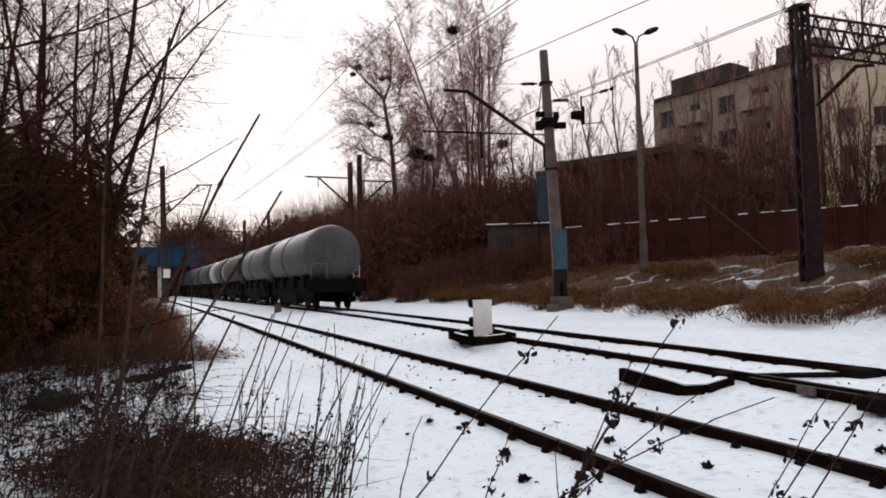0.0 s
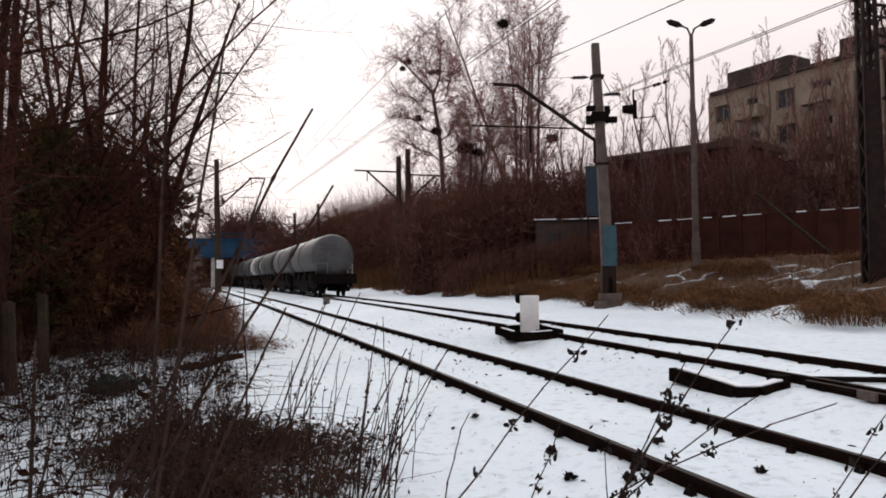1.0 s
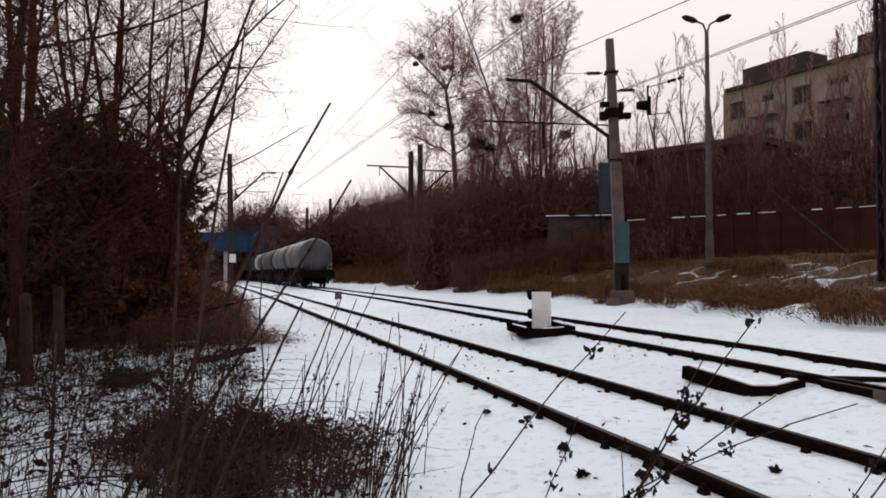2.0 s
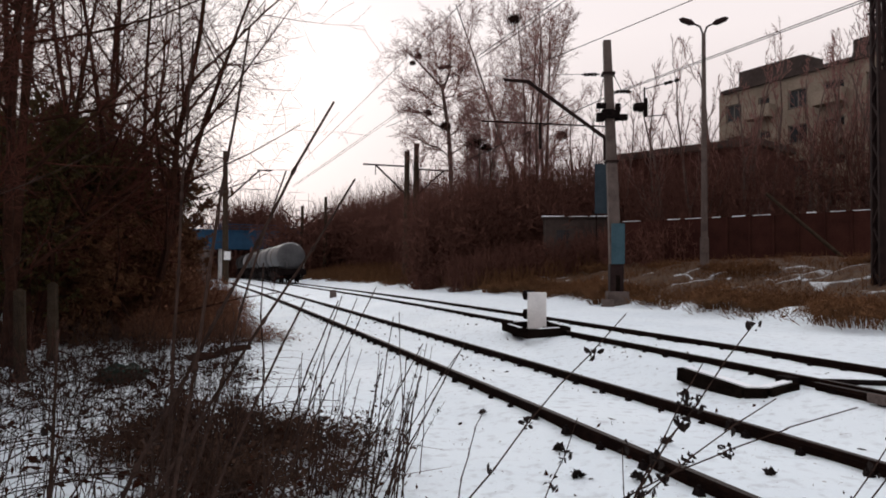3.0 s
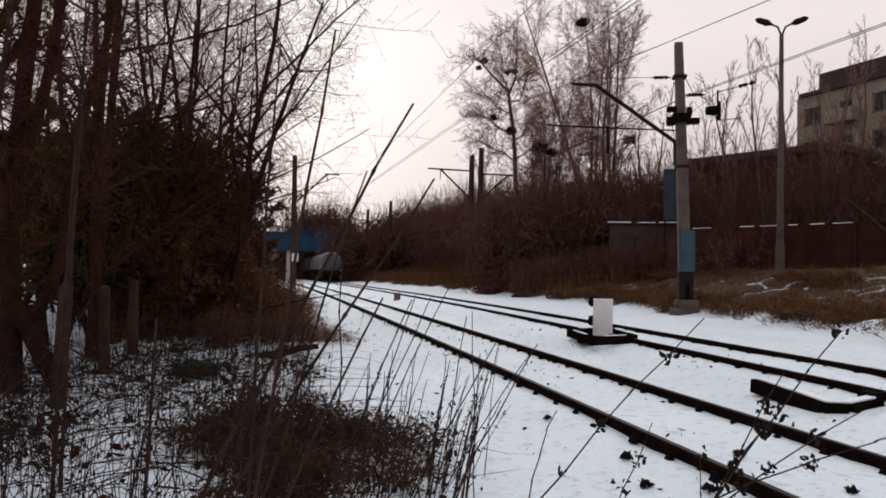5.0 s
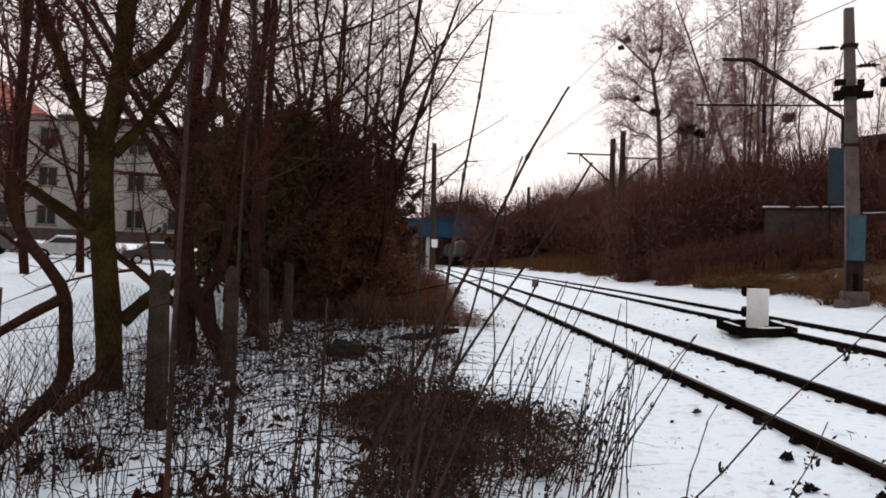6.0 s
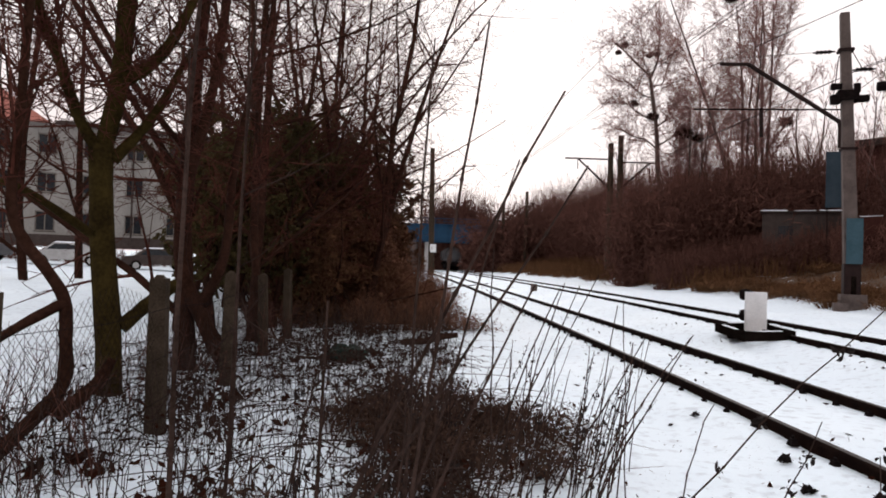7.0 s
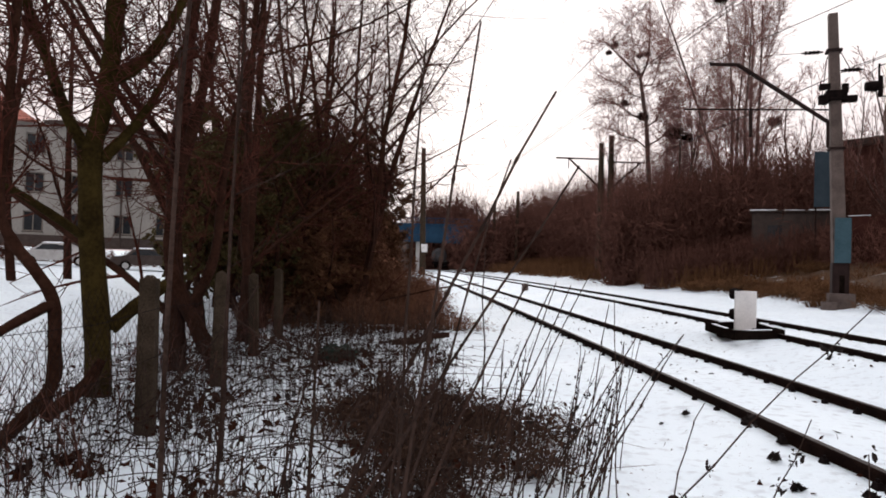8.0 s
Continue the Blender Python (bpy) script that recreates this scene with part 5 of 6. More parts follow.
limb_tree("crooked_tree", (
    (0.058, 0.028, ((-4.85, 3.85, -0.1), (-4.60, 4.2, 0.33), (-4.50, 4.36, 0.58), (-4.49, 4.36, 0.90), (-4.50, 4.34, 1.20), (-4.56, 4.23, 1.42), (-4.66, 4.12, 1.63), (-4.71, 4.05, 1.90), (-4.69, 4.08, 2.60), (-4.66, 4.1, 3.5), (-4.6, 4.2, 5.2))),
    (0.04, 0.034, ((-4.48, 4.34, 1.18), (-4.6, 4.15, 1.05), (-4.75, 3.9, 0.86))),
    (0.06, 0.035, ((-4.5, 4.3, 0.35), (-4.35, 4.5, 0.55), (-4.28, 4.6, 0.75))),
), "crooked low tree bent near the ground", 62, 1, BARK, above=1.7)
limb_tree("bent_tree", (
    (0.12, 0.05, ((-6.0, 8.2, 0.05), (-6.35, 8.05, 0.75), (-6.6, 7.9, 1.5), (-6.5, 7.9, 2.6), (-6.3, 8.1, 4.0), (-6.2, 8.4, 7.0))),
    (0.08, 0.04, ((-6.35, 8.05, 0.9), (-6.2, 8.3, 1.6), (-6.3, 8.6, 3.0), (-6.1, 9.0, 5.0))),
), "dark tree with a bent trunk behind the fence post", 63, 1, BARK, above=1.8)

# ---- fence of posts and wire ----
def post_fence():
    f = thing("wire_fence", "old fence of weathered posts with sagging wires", "fence")
    rng = random.Random(3)
    tops = []
    for i in range(-1, 7):
        x, y = -5.53 - 1.07 * (i - 1), 7.54 + 2.3 * (i - 1)
        if i < 1:
            x, y = -4.46 + (0.88 if i < 0 else 0), 5.26 - (2.24 if i < 0 else 0)
        z = gz(x, y) - 0.15
        w = 0.15
        lean = rng.gauss(0, 1.5)
        m = pose(x, y, z, lean, rng.gauss(0, 1.5), 25 + rng.gauss(0, 8))
        h = 1.46 + rng.uniform(-0.05, 0.05)
        p = Shape().box(0, 0, h / 2, w, w, h, m, top=0.9)
        p.box(0, 0, h + 0.015, w * 0.6, w * 0.6, 0.03, m, top=0.5)
        part("fence_post", p, POST, f)
        tops.append(m)
    for hgt in (0.5, 0.85, 1.25):
        run = []
        for a, b in zip(tops[:-1], tops[1:]):
            p, q = a @ Vector((0.1, 0, hgt)), b @ Vector((0.1, 0, hgt))
            run += [p, p.lerp(q, 0.5) - Vector((0, 0, 0.04))]
        part("fence_wire", Shape().tube(run + [q], 0.003, 4), IRON, f)
    for a, b in zip(tops[:3], tops[1:4]):
        net, wide, high, cell = Shape(), (b.translation - a.translation).length, 1.15, 0.085
        lo = (a.translation + Vector((0, 0, 0.2)), b.translation + Vector((0, 0, 0.2)))
        def spot(u, v):
            return lo[0].lerp(lo[1], u / wide) + Vector((0, 0, v - 0.10 * math.sin(3 * u) * (v / high)))
        k = -high
        while k < wide:
            for flip in (0, 1):
                pts = [(k + high * i / 4, high * i / 4) for i in range(5)]
                pts = [(u, high - v if flip else v) for u, v in pts if -0.001 <= u <= wide]
                if len(pts) > 1:
                    net.tube([spot(u, v) for u, v in pts], 0.0016, 3, False)
            k += cell
        part("wire_netting", net, IRON, f, "rusty chain-link netting")

post_fence()

# ---- undergrowth beside the viewer ----
def verge(rng):
    """A place among the brambles, left of the snow strip by the near track."""
    while True:
        x, y = rng.uniform(-7.5, -0.4), rng.uniform(2.2, 15)
        s, d = lateral(x, y)
        if noise.noise(Vector((x * 1.1, y * 1.1, 4))) + 0.5 * noise.noise(Vector((x * 3.1, y * 3.1, 6))) < rng.uniform(-0.40, 0.25):
            continue
        if d < -3.6 - 0.6 * noise.noise(Vector((x, y, 0))) and x > -5.6 - 0.46 * (y - 7.5) - 1.3:
            return x, y

def brambles():
    """A patch of canes; those nearest the path stand as parts, the rest lie joined."""
    rng = random.Random(71)
    patch = thing("bramble_patch", "tangled bramble canes and dry stalks over snow", "brambles")
    st, near = Sticks(), 0
    for i in range(1050):
        x, y = verge(rng)
        z = gz(x, y)
        a, ln = rng.uniform(0, 6.28), rng.uniform(0.35, 1.3)
        up = rng.uniform(0.10, 0.5)
        pts = []
        for k in range(5):
            u = k / 4
            pts.append((x + math.cos(a) * ln * u + rng.gauss(0, 0.02), y + math.sin(a + 1.1 * (u - 0.5)) * ln * u + rng.gauss(0, 0.03), z - 0.03 + up * 4 * u * (1 - u * 0.85) * 0.6))
        r = rng.uniform(0.0028, 0.0075)
        own = y < 7.0 and near < 290
        cane = Sticks() if own else st
        cane.path(pts, r, r * 0.5)
        for k in range(3):
            q = pts[rng.randrange(1, 5)]
            st.leaf.append((q[0] + rng.gauss(0, 0.04), q[1] + rng.gauss(0, 0.04), max(q[2] + rng.gauss(0, 0.02), z + 0.02), rng.uniform(0.014, 0.042)))
        if own:
            near += 1
            part("bramble_cane", cane.mesh("bramble_cane", STALK, DEADLEAF, seed=i), None, patch)
    for i in range(1600):
        x, y = verge(rng)
        z = gz(x, y)
        h = rng.uniform(0.2, 0.95)
        st.path([(x, y, z - 0.03), (x + rng.gauss(0, 0.05), y + rng.gauss(0, 0.05), z + h * 0.6), (x + rng.gauss(0, 0.12), y + rng.gauss(0, 0.12), z + h)], 0.004, 0.002)
    tagged(part("cane_tangle", st.mesh("cane_tangle", STALK, DEADLEAF, seed=71), None, patch), kind="stuff")

def leaf_litter():
    rng = random.Random(72)
    st = Sticks()
    for i in range(2600):
        x, y = verge(rng)
        if noise.noise(Vector((x * 1.5, y * 1.5, 9))) < 0.12:
            continue
        st.leaf.append((x, y, gz(x, y) + rng.uniform(0.0, 0.07), rng.uniform(0.03, 0.085)))
    for i in range(2600):
        s, o = rng.uniform(-4, 20), rng.uniform(-3.6, 3.4)
        x, y, h = along(s, o)
        if noise.noise(Vector((x * 1.3, y * 1.3, 2))) < rng.uniform(-0.2, 0.5):
            continue
        st.leaf.append((x, y, gz(x, y) + 0.012, 0.010 + 0.042 * rng.random() ** 2.5))
    tagged(new("leaf_litter", st.mesh("leaf_litter", DEADLEAF, DEADLEAF, seed=72)), "dead leaves scattered over the snow", "leaves", kind="stuff")

brambles()
leaf_litter()

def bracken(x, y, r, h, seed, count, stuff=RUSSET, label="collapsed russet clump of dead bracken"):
    rng = random.Random(seed)
    st = Sticks()
    z = gz(x, y)
    for i in range(count):
        a, q = rng.uniform(0, 6.28), r * math.sqrt(rng.random())
        bx, by = x + math.cos(a) * q * 0.8, y + math.sin(a) * q * 0.55
        lump = noise.noise(Vector((bx * 2.6 / max(h, 0.5) * 0.5, by * 2.6 / max(h, 0.5) * 0.5, seed)))
        if lump < rng.uniform(-0.55, -0.05) + 0.35 * (q / r - 0.6):
            continue
        hh = h * (1 - 0.6 * (q / r) ** 2) * rng.uniform(0.4, 1.1) * (0.85 + 0.9 * lump)
        dx, dy = math.cos(a) * rng.uniform(0, 0.3), math.sin(a) * rng.uniform(0, 0.25)
        pts = [(bx, by, z - 0.03), (bx + dx * 0.5, by + dy * 0.5, z + hh * 0.75), (bx + dx * 1.2, by + dy * 1.2, z + hh), (bx + dx * 1.9, by + dy * 1.9, z + hh * 0.72)]
        st.path(pts, 0.004, 0.0015)
        for k in range(4):
            p = Vector(pts[rng.randrange(1, 4)])
            e = p + Vector((rng.gauss(0, 0.13), rng.gauss(0, 0.13), rng.gauss(0.0, 0.09)))
            e.z = max(e.z, z + 0.02)
            st.stick(p, e, 0.0028, 0.0012)
        for k in range(6):
            p = pts[rng.randrange(1, 4)]
            st.leaf.append((p[0] + rng.gauss(0, 0.06), p[1] + rng.gauss(0, 0.06), max(z + 0.02, p[2] + rng.gauss(0, 0.06)), rng.uniform(0.012, 0.026 + 0.02 * rng.random()) * max(1.0, h)))
    t = thing("bracken_clump", label, "bracken", None, "bracken clumps")
    fr = Sticks()
    fr.leaf, st.leaf = st.leaf, []
    tagged(part("stalk_tangle", st.mesh("bracken_stalks", stuff, seed=seed), None, t), kind="stuff")
    tagged(part("frond_mat", fr.mesh("bracken_fronds", stuff, stuff, seed=seed), None, t), kind="stuff")

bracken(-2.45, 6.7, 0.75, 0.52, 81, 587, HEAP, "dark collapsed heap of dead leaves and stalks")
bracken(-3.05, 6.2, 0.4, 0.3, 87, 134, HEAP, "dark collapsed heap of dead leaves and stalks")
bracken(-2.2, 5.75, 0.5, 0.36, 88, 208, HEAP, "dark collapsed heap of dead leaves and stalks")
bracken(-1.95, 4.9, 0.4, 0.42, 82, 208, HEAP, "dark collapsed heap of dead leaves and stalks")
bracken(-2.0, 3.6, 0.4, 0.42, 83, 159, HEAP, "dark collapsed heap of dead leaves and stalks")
bracken(-8.7, 17.4, 1.9, 2.1, 84, 1300)
bracken(-9.9, 21.2, 2.0, 2.0, 85, 1000)
bracken(-7.7, 16.9, 1.5, 1.5, 86, 800)
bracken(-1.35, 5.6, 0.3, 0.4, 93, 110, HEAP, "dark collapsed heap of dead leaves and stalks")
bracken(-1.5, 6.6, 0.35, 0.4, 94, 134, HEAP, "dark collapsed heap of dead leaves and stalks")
bracken(-8.8, 20.4, 1.5, 1.2, 89, 500)
bracken(-9.1, 16.4, 1.4, 1.8, 98, 800)
bracken(-8.0, 16.2, 1.3, 1.4, 99, 650)
bracken(-7.1, 16.9, 1.2, 1.2, 100, 500)
bracken(-5.9, 15.6, 0.9, 0.8, 95, 300)
bracken(-5.3, 16.0, 0.6, 0.45, 96, 110)
bracken(-6.6, 14.6, 1.1, 1.0, 97, 380)
bracken(-10.5, 25.2, 1.8, 1.5, 92, 500)

def weed(base, tip, bend, leaves, r):
    """A dry stalk from its foot to its tip; leaves: withered leaves hanging on it."""
    rng = random.Random(int(base[0] * 977 + tip[2] * 331))
    z = gz(*base) - 0.03
    b, t = Vector((base[0], base[1], z)), Vector(tip)
    side = Vector((t.x - b.x, t.y - b.y, 0))
    side = side.normalized() if side.length > 0.01 else Vector((1, 0, 0))
    n = 10
    pts, rad = [], []
    for k in range(n + 1):
        u = k / n
        p = b.lerp(t, u) + Vector((0, 0, bend * 4 * u * (1 - u))) - side * bend * 1.2 * u * (1 - u) + unit(rng) * 0.006
        w = r * (1.25 - 0.8 * u)
        if 2 < k < n:
            d = (t - b).normalized() * r * 2
            pts += [p - d, p, p + d]
            rad += [w, w * 1.7, w]
        else:
            pts.append(p)
            rad.append(w)
    sh = Shape().tube(pts, rad, 5)
    stem = thing("dry_weed", "leaning dry weed stalk" + (" with withered leaves" if leaves else " without leaves, knotted along its length"), "weed", None, "dry weeds before the viewer")
    part("stalk", sh, STALK, stem)
    spots = [rng.randrange(len(pts) // 3, len(pts)) for k in range(leaves + 3)]
    for k in range(leaves * 8):
        q = pts[spots[k % len(spots)]] + unit(rng) * 0.02
        lf = part("withered_leaf", LEAF, None, stem)
        z = rng.uniform(0.25, 0.8)
        lf.matrix_basis = pose(q.x, q.y, q.z, rng.uniform(0, 360), rng.uniform(0, 360), rng.uniform(0, 360)) @ Matrix.Diagonal((z, z, z, 1))

LEAF = mesh_of("withered_leaf", [(-0.022, 0, 0), (-0.008, -0.011, 0.006), (-0.008, 0.010, 0.008), (0.010, -0.009, 0.004), (0.010, 0.011, 0.009), (0.024, 0.002, -0.004), (-0.004, 0, -0.003), (0.012, 0.001, -0.002)],
               [(0, 1, 6), (0, 6, 2), (1, 3, 7, 6), (6, 7, 4, 2), (3, 5, 7), (7, 5, 4)], CURLED)

weed((-1.45, 2.32), (-0.49, 2.56, 2.06), 0.03, 0, 0.0076)
weed((-0.90, 2.22), (-0.65, 2.31, 2.20), 0.03, 0, 0.0062)
weed((-1.08, 2.29), (-0.59, 2.43, 1.85), 0.0, 0, 0.0050)
weed((-1.46, 2.09), (-0.38, 2.36, 1.82), 0.0, 0, 0.006)
weed((-0.93, 2.47), (-0.88, 2.49, 2.23), 0.02, 0, 0.0059)
weed((-1.14, 2.33), (-0.54, 2.49, 1.50), 0.04, 0, 0.006)
weed((-0.71, 2.66), (-0.72, 2.65, 1.60), 0.02, 0, 0.004)
weed((-1.05, 2.99), (-0.59, 3.10, 1.48), 0.06, 0, 0.005)
weed((-1.06, 3.00), (-0.46, 3.12, 1.52), 0.05, 0, 0.004)
weed((-0.49, 2.91), (-0.37, 2.93, 1.43), 0.03, 0, 0.0035)
weed((-0.88, 2.86), (-0.26, 2.94, 1.34), 0.05, 0, 0.004)
weed((-0.72, 2.91), (-0.13, 2.95, 1.34), 0.05, 0, 0.004)
weed((-0.38, 2.73), (-0.29, 2.74, 1.33), 0.02, 0, 0.0035)
weed((-0.21, 2.95), (-0.06, 2.95, 1.13), 0.12, 0, 0.0035)
weed((-0.63, 3.09), (0.41, 2.97, 1.45), 0.06, 5, 0.004)
weed((-0.15, 2.92), (0.24, 2.89, 1.11), 0.02, 3, 0.0035)
weed((0.10, 3.05), (0.64, 2.92, 1.30), 0.03, 5, 0.004)
weed((0.02, 3.10), (0.79, 2.88, 1.42), 0.06, 6, 0.0045)
weed((-0.30, 3.11), (0.81, 2.76, 1.22), 0.06, 5, 0.004)
weed((-0.53, 3.29), (1.00, 2.69, 1.21), 0.12, 5, 0.004)
weed((0.63, 3.00), (1.24, 2.67, 1.21), 0.05, 4, 0.004)
weed((0.72, 3.06), (1.24, 2.79, 1.21), 0.05, 3, 0.0035)
weed((0.36, 2.57), (0.33, 2.58, 1.10), 0.0, 2, 0.003)
weed((-0.09, 2.77), (0.51, 2.65, 1.16), 0.03, 7, 0.004)
weed((0.73, 2.86), (1.24, 2.56, 1.24), 0.05, 5, 0.004)
weed((-0.32, 2.98), (-0.35, 2.97, 1.45), 0.02, 0, 0.003)
weed((-0.94, 2.93), (-0.56, 3.03, 1.50), 0.03, 0, 0.004)
weed((-1.09, 2.90), (-0.51, 3.05, 1.49), 0.03, 0, 0.004)
weed((-0.54, 3.05), (-0.27, 3.09, 1.32), 0.02, 0, 0.003)
weed((-0.86, 3.03), (-0.14, 3.10, 1.32), 0.04, 0, 0.0035)
rng = random.Random(91)
for i in range(95):
    x, y = rng.uniform(-2.3, -0.6), rng.uniform(3.2, 6.2)
    h = rng.uniform(0.5, 1.05)
    weed((x, y), (x + rng.uniform(0.0, 0.35), y + rng.uniform(-0.1, 0.15), h), 0.03, 0 if i % 3 else 2, rng.uniform(0.003, 0.0058))

def sapling(x, y, dx, dy, h, r, seed):
    rng = random.Random(seed)
    st = (Sticks(), Sticks())
    o = dict(TREE, levels=2, kids=(1, 2), shrink=0.22, thin=0.002, wood=1, wander=0.05, lift=(0.06, 0.1, 0.05), bare=1.0)
    grow(rng, st, Vector((x, y, gz(x, y) - 0.05)), Vector((dx, dy, h)).normalized(), h, r, 0, o)
    t = thing("sapling", "thin upright bare sapling close to the viewer", "sapling", None, "saplings")
    part("stem", st[0].mesh("sapling_stem", STALK, sides=6), None, t)
    for twig in st[1].pieces():
        part("twig", twig.mesh("sapling_twig", STALK), None, t)

sapling(-1.58, 2.17, 0.0, 0.02, 3.4, 0.011, 1)
sapling(-1.05, 2.05, 0.05, 0.06, 1.5, 0.010, 2)
sapling(-0.82, 2.0, 0.02, 0.0, 1.2, 0.009, 3)
sapling(-2.3, 3.4, 0.05, 0.0, 3.6, 0.011, 4)
sapling(-3.4, 4.9, 0.15, 0.0, 4.4, 0.014, 6)

def fence_brush():
    def place(r):
        k = r.uniform(-1.2, 5)
        return -4.46 - 1.07 * k - abs(r.gauss(0, 0.7)), 5.26 + 2.3 * k + r.gauss(0, 0.5)
    thicket("fence_brush", 29, 150, place, lambda x, y: 1.0, "thin dark twigs growing along the old fence", 1, (0.02, 0.05), 0.006)

fence_brush()

def clod(x, y, r, seed):
    """A curled dark clump of leaves lying on the snow."""
    rng = random.Random(seed)
    st = Sticks()
    z = gz(x, y)
    for i in range(26):
        q = unit(rng) * r * 0.6
        st.leaf.append((x + q.x, y + q.y, z + abs(q.z) * 0.9 + 0.02, rng.uniform(0.4, 0.8) * r))
    tagged(new("leaf_clump", st.mesh("leaf_clump", CURLED, CURLED, seed=seed)), "dark curled clump of dead leaves on the snow", "leaf clump", "leaf clumps on the snow")

for i, (x, y, r) in enumerate(((0.52, 6.6, 0.06), (1.0, 5.75, 0.06), (1.47, 6.85, 0.06), (0.6, 5.95, 0.06), (3.49, 6.2, 0.06), (2.0, 5.95, 0.05), (-0.16, 8.1, 0.05), (-0.3, 4.9, 0.06), (0.15, 4.8, 0.05), (0.5, 4.7, 0.06))):
    clod(x, y, r, 100 + i)

def rubbish():
    rng = random.Random(5)
    bm = bmesh.new()
    bmesh.ops.create_icosphere(bm, subdivisions=3, radius=1)
    for v in bm.verts:
        k = 0.75 + 0.45 * noise.noise(v.co * 2.2) + 0.2 * noise.noise(v.co * 6)
        v.co = Vector((v.co.x * 0.42 * k, v.co.y * 0.26 * k, max(v.co.z, -0.5) * 0.20 * k))
    me = bpy.data.meshes.new("plastic_bag")
    bm.to_mesh(me)
    bm.free()
    me.materials.append(GREENBAG)
    b = new("plastic_bag", me)
    b.matrix_world = pose(-5.25, 10.0, gz(-5.25, 10) + 0.10, 0, 0, 20)
    tagged(b, "crumpled dark green plastic bag lying in the brambles", "plastic bag")
    lg = Shape().tube([(-5.15, 11.9, 0.12), (-4.75, 12.0, 0.16), (-4.45, 12.05, 0.26), (-4.15, 12.1, 0.30)], [0.05, 0.06, 0.06, 0.045], 8)
    lg.tube([(-4.6, 12.0, 0.2), (-4.5, 11.8, 0.32), (-4.45, 11.7, 0.4)], [0.03, 0.025, 0.02], 6)
    single("fallen_branch", lg, BARK, "dark broken branch lying on the snow", "branch")
    lg = Shape().tube([(-2.6, 2.9, 0.06), (-1.9, 3.1, 0.16), (-1.3, 3.35, 0.3), (-0.9, 3.6, 0.42)], [0.022, 0.02, 0.017, 0.012], 7)
    single("fallen_branch", lg, BARK, "long thin fallen branch among the brambles", "branch")
    lg = Shape().tube([(-0.75, 4.75, 0.05), (-0.3, 4.72, 0.09), (0.25, 4.62, 0.07)], [0.02, 0.022, 0.015], 7)
    single("fallen_branch", lg, BARK, "short dark stick half sunk in snow", "branch")

rubbish()

# ---- houses and cars beyond the park ----
def park_house():
    h = thing("apartment_house", "grey three-storey house with a red tiled roof", "house")
    p0, p1 = Vector((-57.0, 25.5, 1.9)), Vector((-33.5, 53.3, 1.9))
    d = p1 - p0
    ln, an = d.length, math.degrees(math.atan2(d.y, d.x))
    m = pose(*p0, 0, 0, an)
    H = 9.2
    hol = [((i + 0.5) * ln / 12, 1.9 + s * 2.9, 1.3, 1.5) for i in range(12) for s in range(3)]
    part("front_wall", wall_with_holes(0, ln, 0, H, 0.35, hol, m), HOUSEWALL, h)
    for cx, cz, w, hh in hol:
        window(h, w, hh, m @ pose(cx, 0.2, cz))
    part("plinth", Shape().box(ln / 2, -0.05, 0.45, ln, 0.12, 0.9, m), PARAPET, h)
    part("side_wall", Shape().box(0.17, 5.4, H / 2, 0.35, 10.0, H, m).box(ln - 0.17, 5.4, H / 2, 0.35, 10.0, H, m), HOUSEWALL, h)
    v = [(-0.6, -0.7, H), (ln * 0.46, -0.7, H), (ln * 0.46, 11, H), (-0.6, 11, H), (4, 5, H + 3.6), (ln * 0.46 - 4, 5, H + 3.6)]
    rf = Shape().add([m @ Vector(p) for p in v], [(0, 1, 5, 4), (1, 2, 5), (2, 3, 4, 5), (3, 0, 4), (3, 2, 1, 0)])
    part("roof", rf, REDROOF, h, "red tiled hipped roof")
    part("flat_roof", Shape().box(ln * 0.735, 5, H + 0.15, ln * 0.53, 11, 0.3, m), PARAPET, h)
    for k in (0.17, 0.375, 0.62, 0.8):
        part("downpipe", Shape().tube([m @ Vector((ln * k, -0.12, 0)), m @ Vector((ln * k, -0.12, H))], 0.07, 8), PARAPET, h)

park_house()

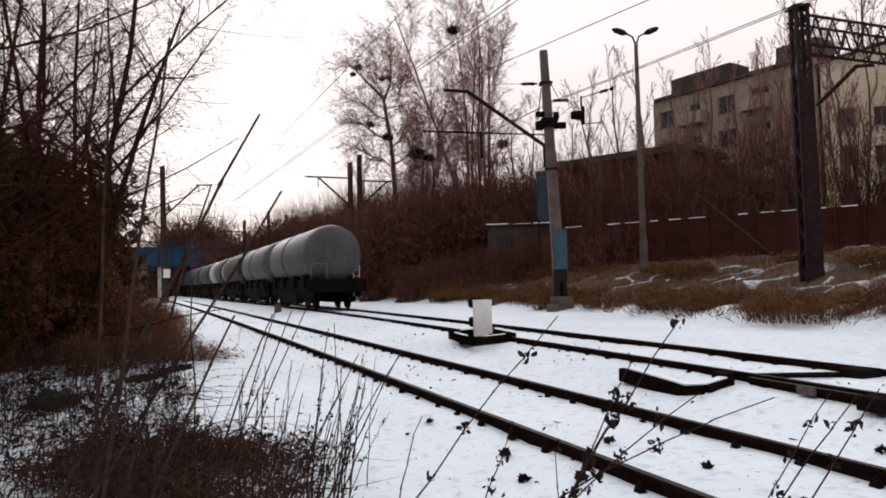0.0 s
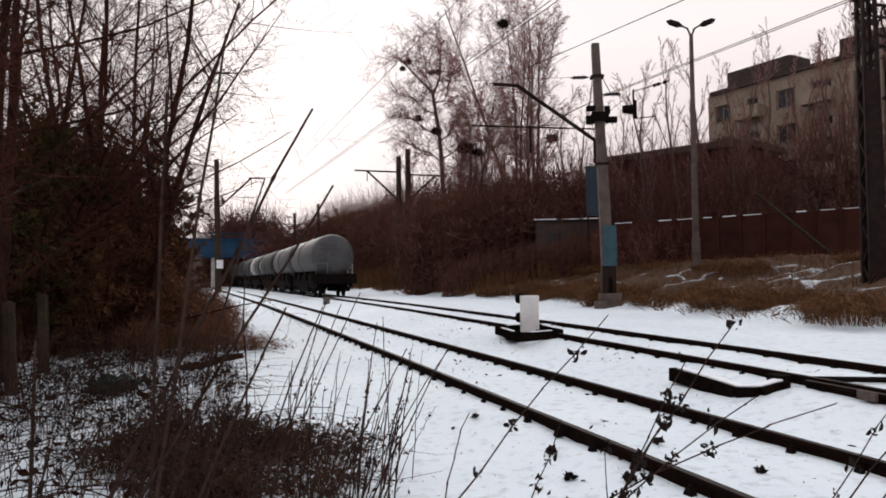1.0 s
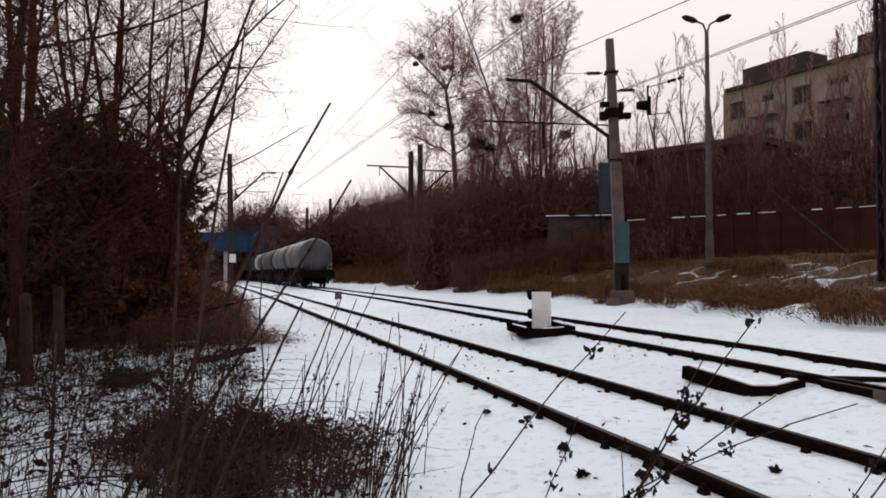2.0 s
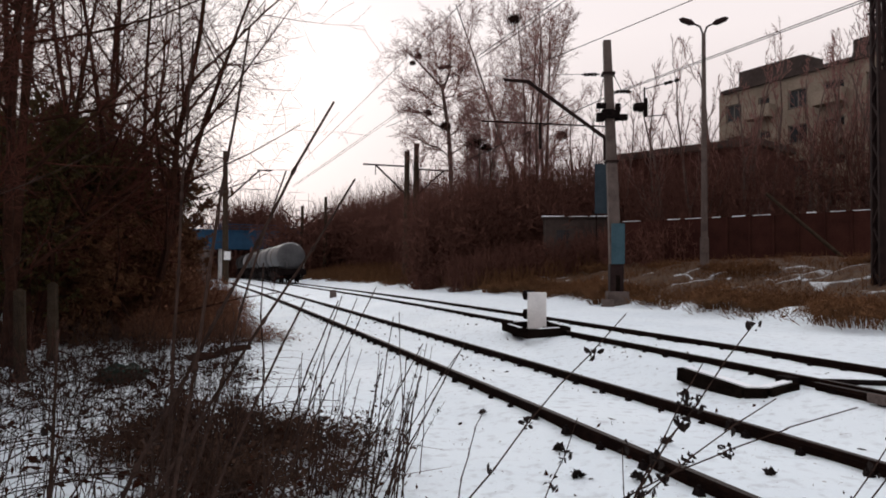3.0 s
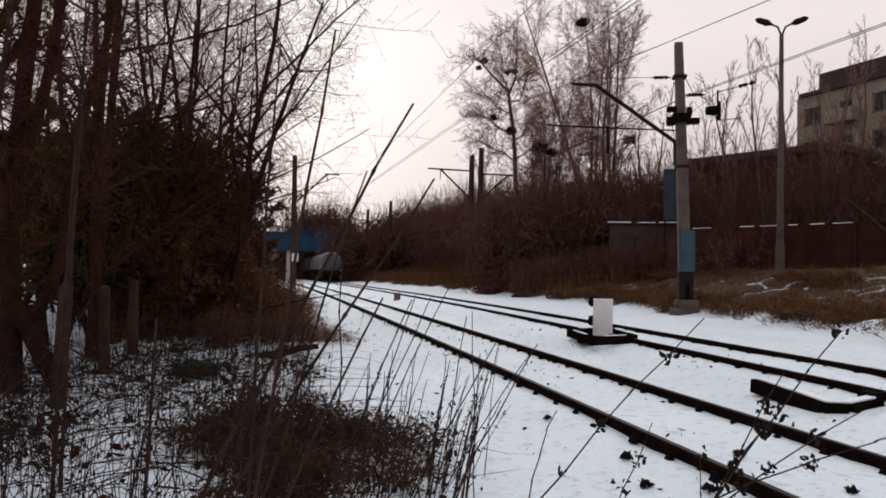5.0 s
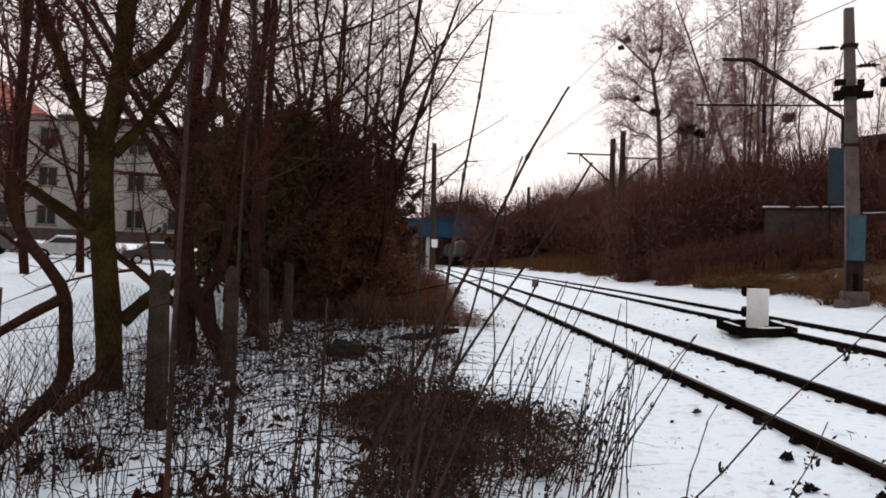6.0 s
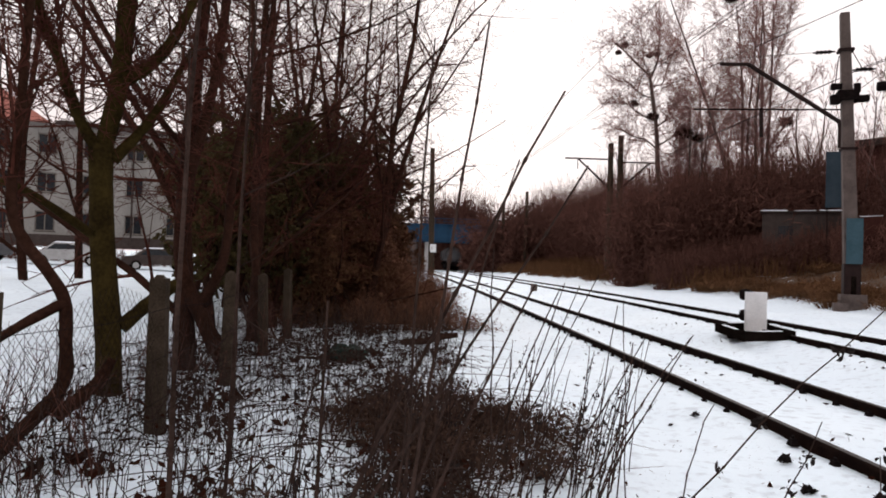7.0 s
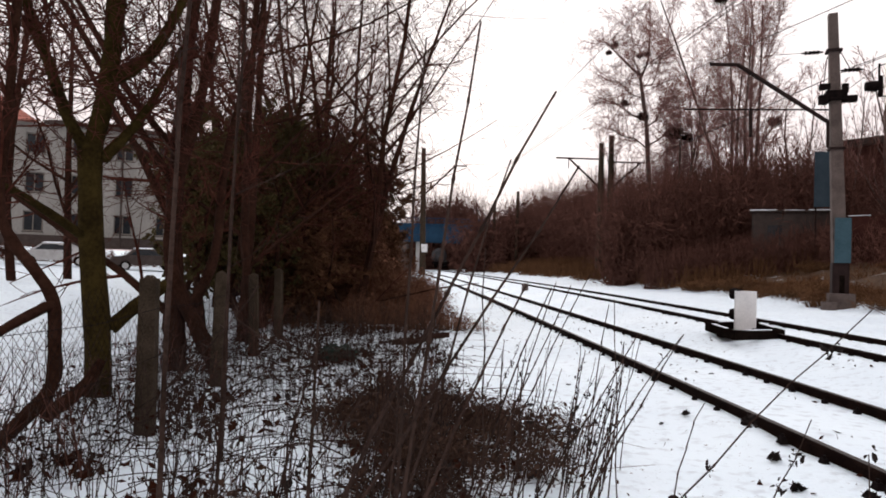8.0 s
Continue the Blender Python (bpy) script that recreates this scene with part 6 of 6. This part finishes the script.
def car(x, y, turn, paint, label):
    c = thing("parked_car", label, "car", pose(x, y, gz(x, y), 0, 0, turn), "parked cars")
    prof = [(-2.05, 0.35), (-2.1, 0.62), (-1.95, 0.86), (-1.25, 0.94), (-0.75, 1.34), (0.75, 1.40), (1.55, 1.0), (2.05, 0.92), (2.1, 0.6), (2.02, 0.35)]
    n = len(prof)
    b = Shape()
    b.add([(px, -0.80 + (0.1 if pz > 1.2 else 0), pz) for px, pz in prof] + [(px, 0.80 - (0.1 if pz > 1.2 else 0), pz) for px, pz in prof],
          [tuple(range(n)), tuple(range(2 * n - 1, n - 1, -1))] + [(i, i + n, (i + 1) % n + n, (i + 1) % n) for i in range(n)])
    part("body", b, paint, c)
    g = Shape()
    for s in (-1, 1):
        g.add([(-1.08, s * 0.80, 0.97), (1.30, s * 0.80, 0.99), (0.68, s * 0.715, 1.33), (-0.66, s * 0.715, 1.30)], [(0, 1, 2, 3) if s < 0 else (3, 2, 1, 0)])
    part("side_window", g, GLASS, c)
    part("snow_on_roof", Shape().box(0, 0, 1.42, 1.5, 1.2, 0.07, top=0.8), SNOW, c, "snow on the roof")
    for px in (-1.3, 1.3):
        for s in (-1, 1):
            w = Shape().tube([(px, s * 0.66, 0.31), (px, s * 0.84, 0.31)], 0.31, 16)
            wh = part("wheel", w, TIMBER, c)
            part("rim", Shape().tube([(px, s * 0.83, 0.31), (px, s * 0.855, 0.31)], 0.19, 12), PALECON, wh)

car(-36.6, 32.0, 48, PALECON, "silver parked car with snow on its roof")
car(-33.0, 35.6, 50, PARAPET, "dark parked car beyond the park")
car(-39.5, 28.0, 47, TANK, "grey parked car at the park's edge")

def park_hedge():
    def place(r):
        k = r.random()
        return -54 + 20 * k + r.gauss(0, 0.4), 24.0 + 23 * k + r.gauss(0, 0.4)
    thicket("park_hedge", 26, 420, place, lambda x, y: 1.5, "low dark hedge before the house", 8, (0.1, 0.2), 0.02)

park_hedge()
def motions():
    for i, w in enumerate(TRAIN):
        walk(w, wagon_rows(i))

motions()
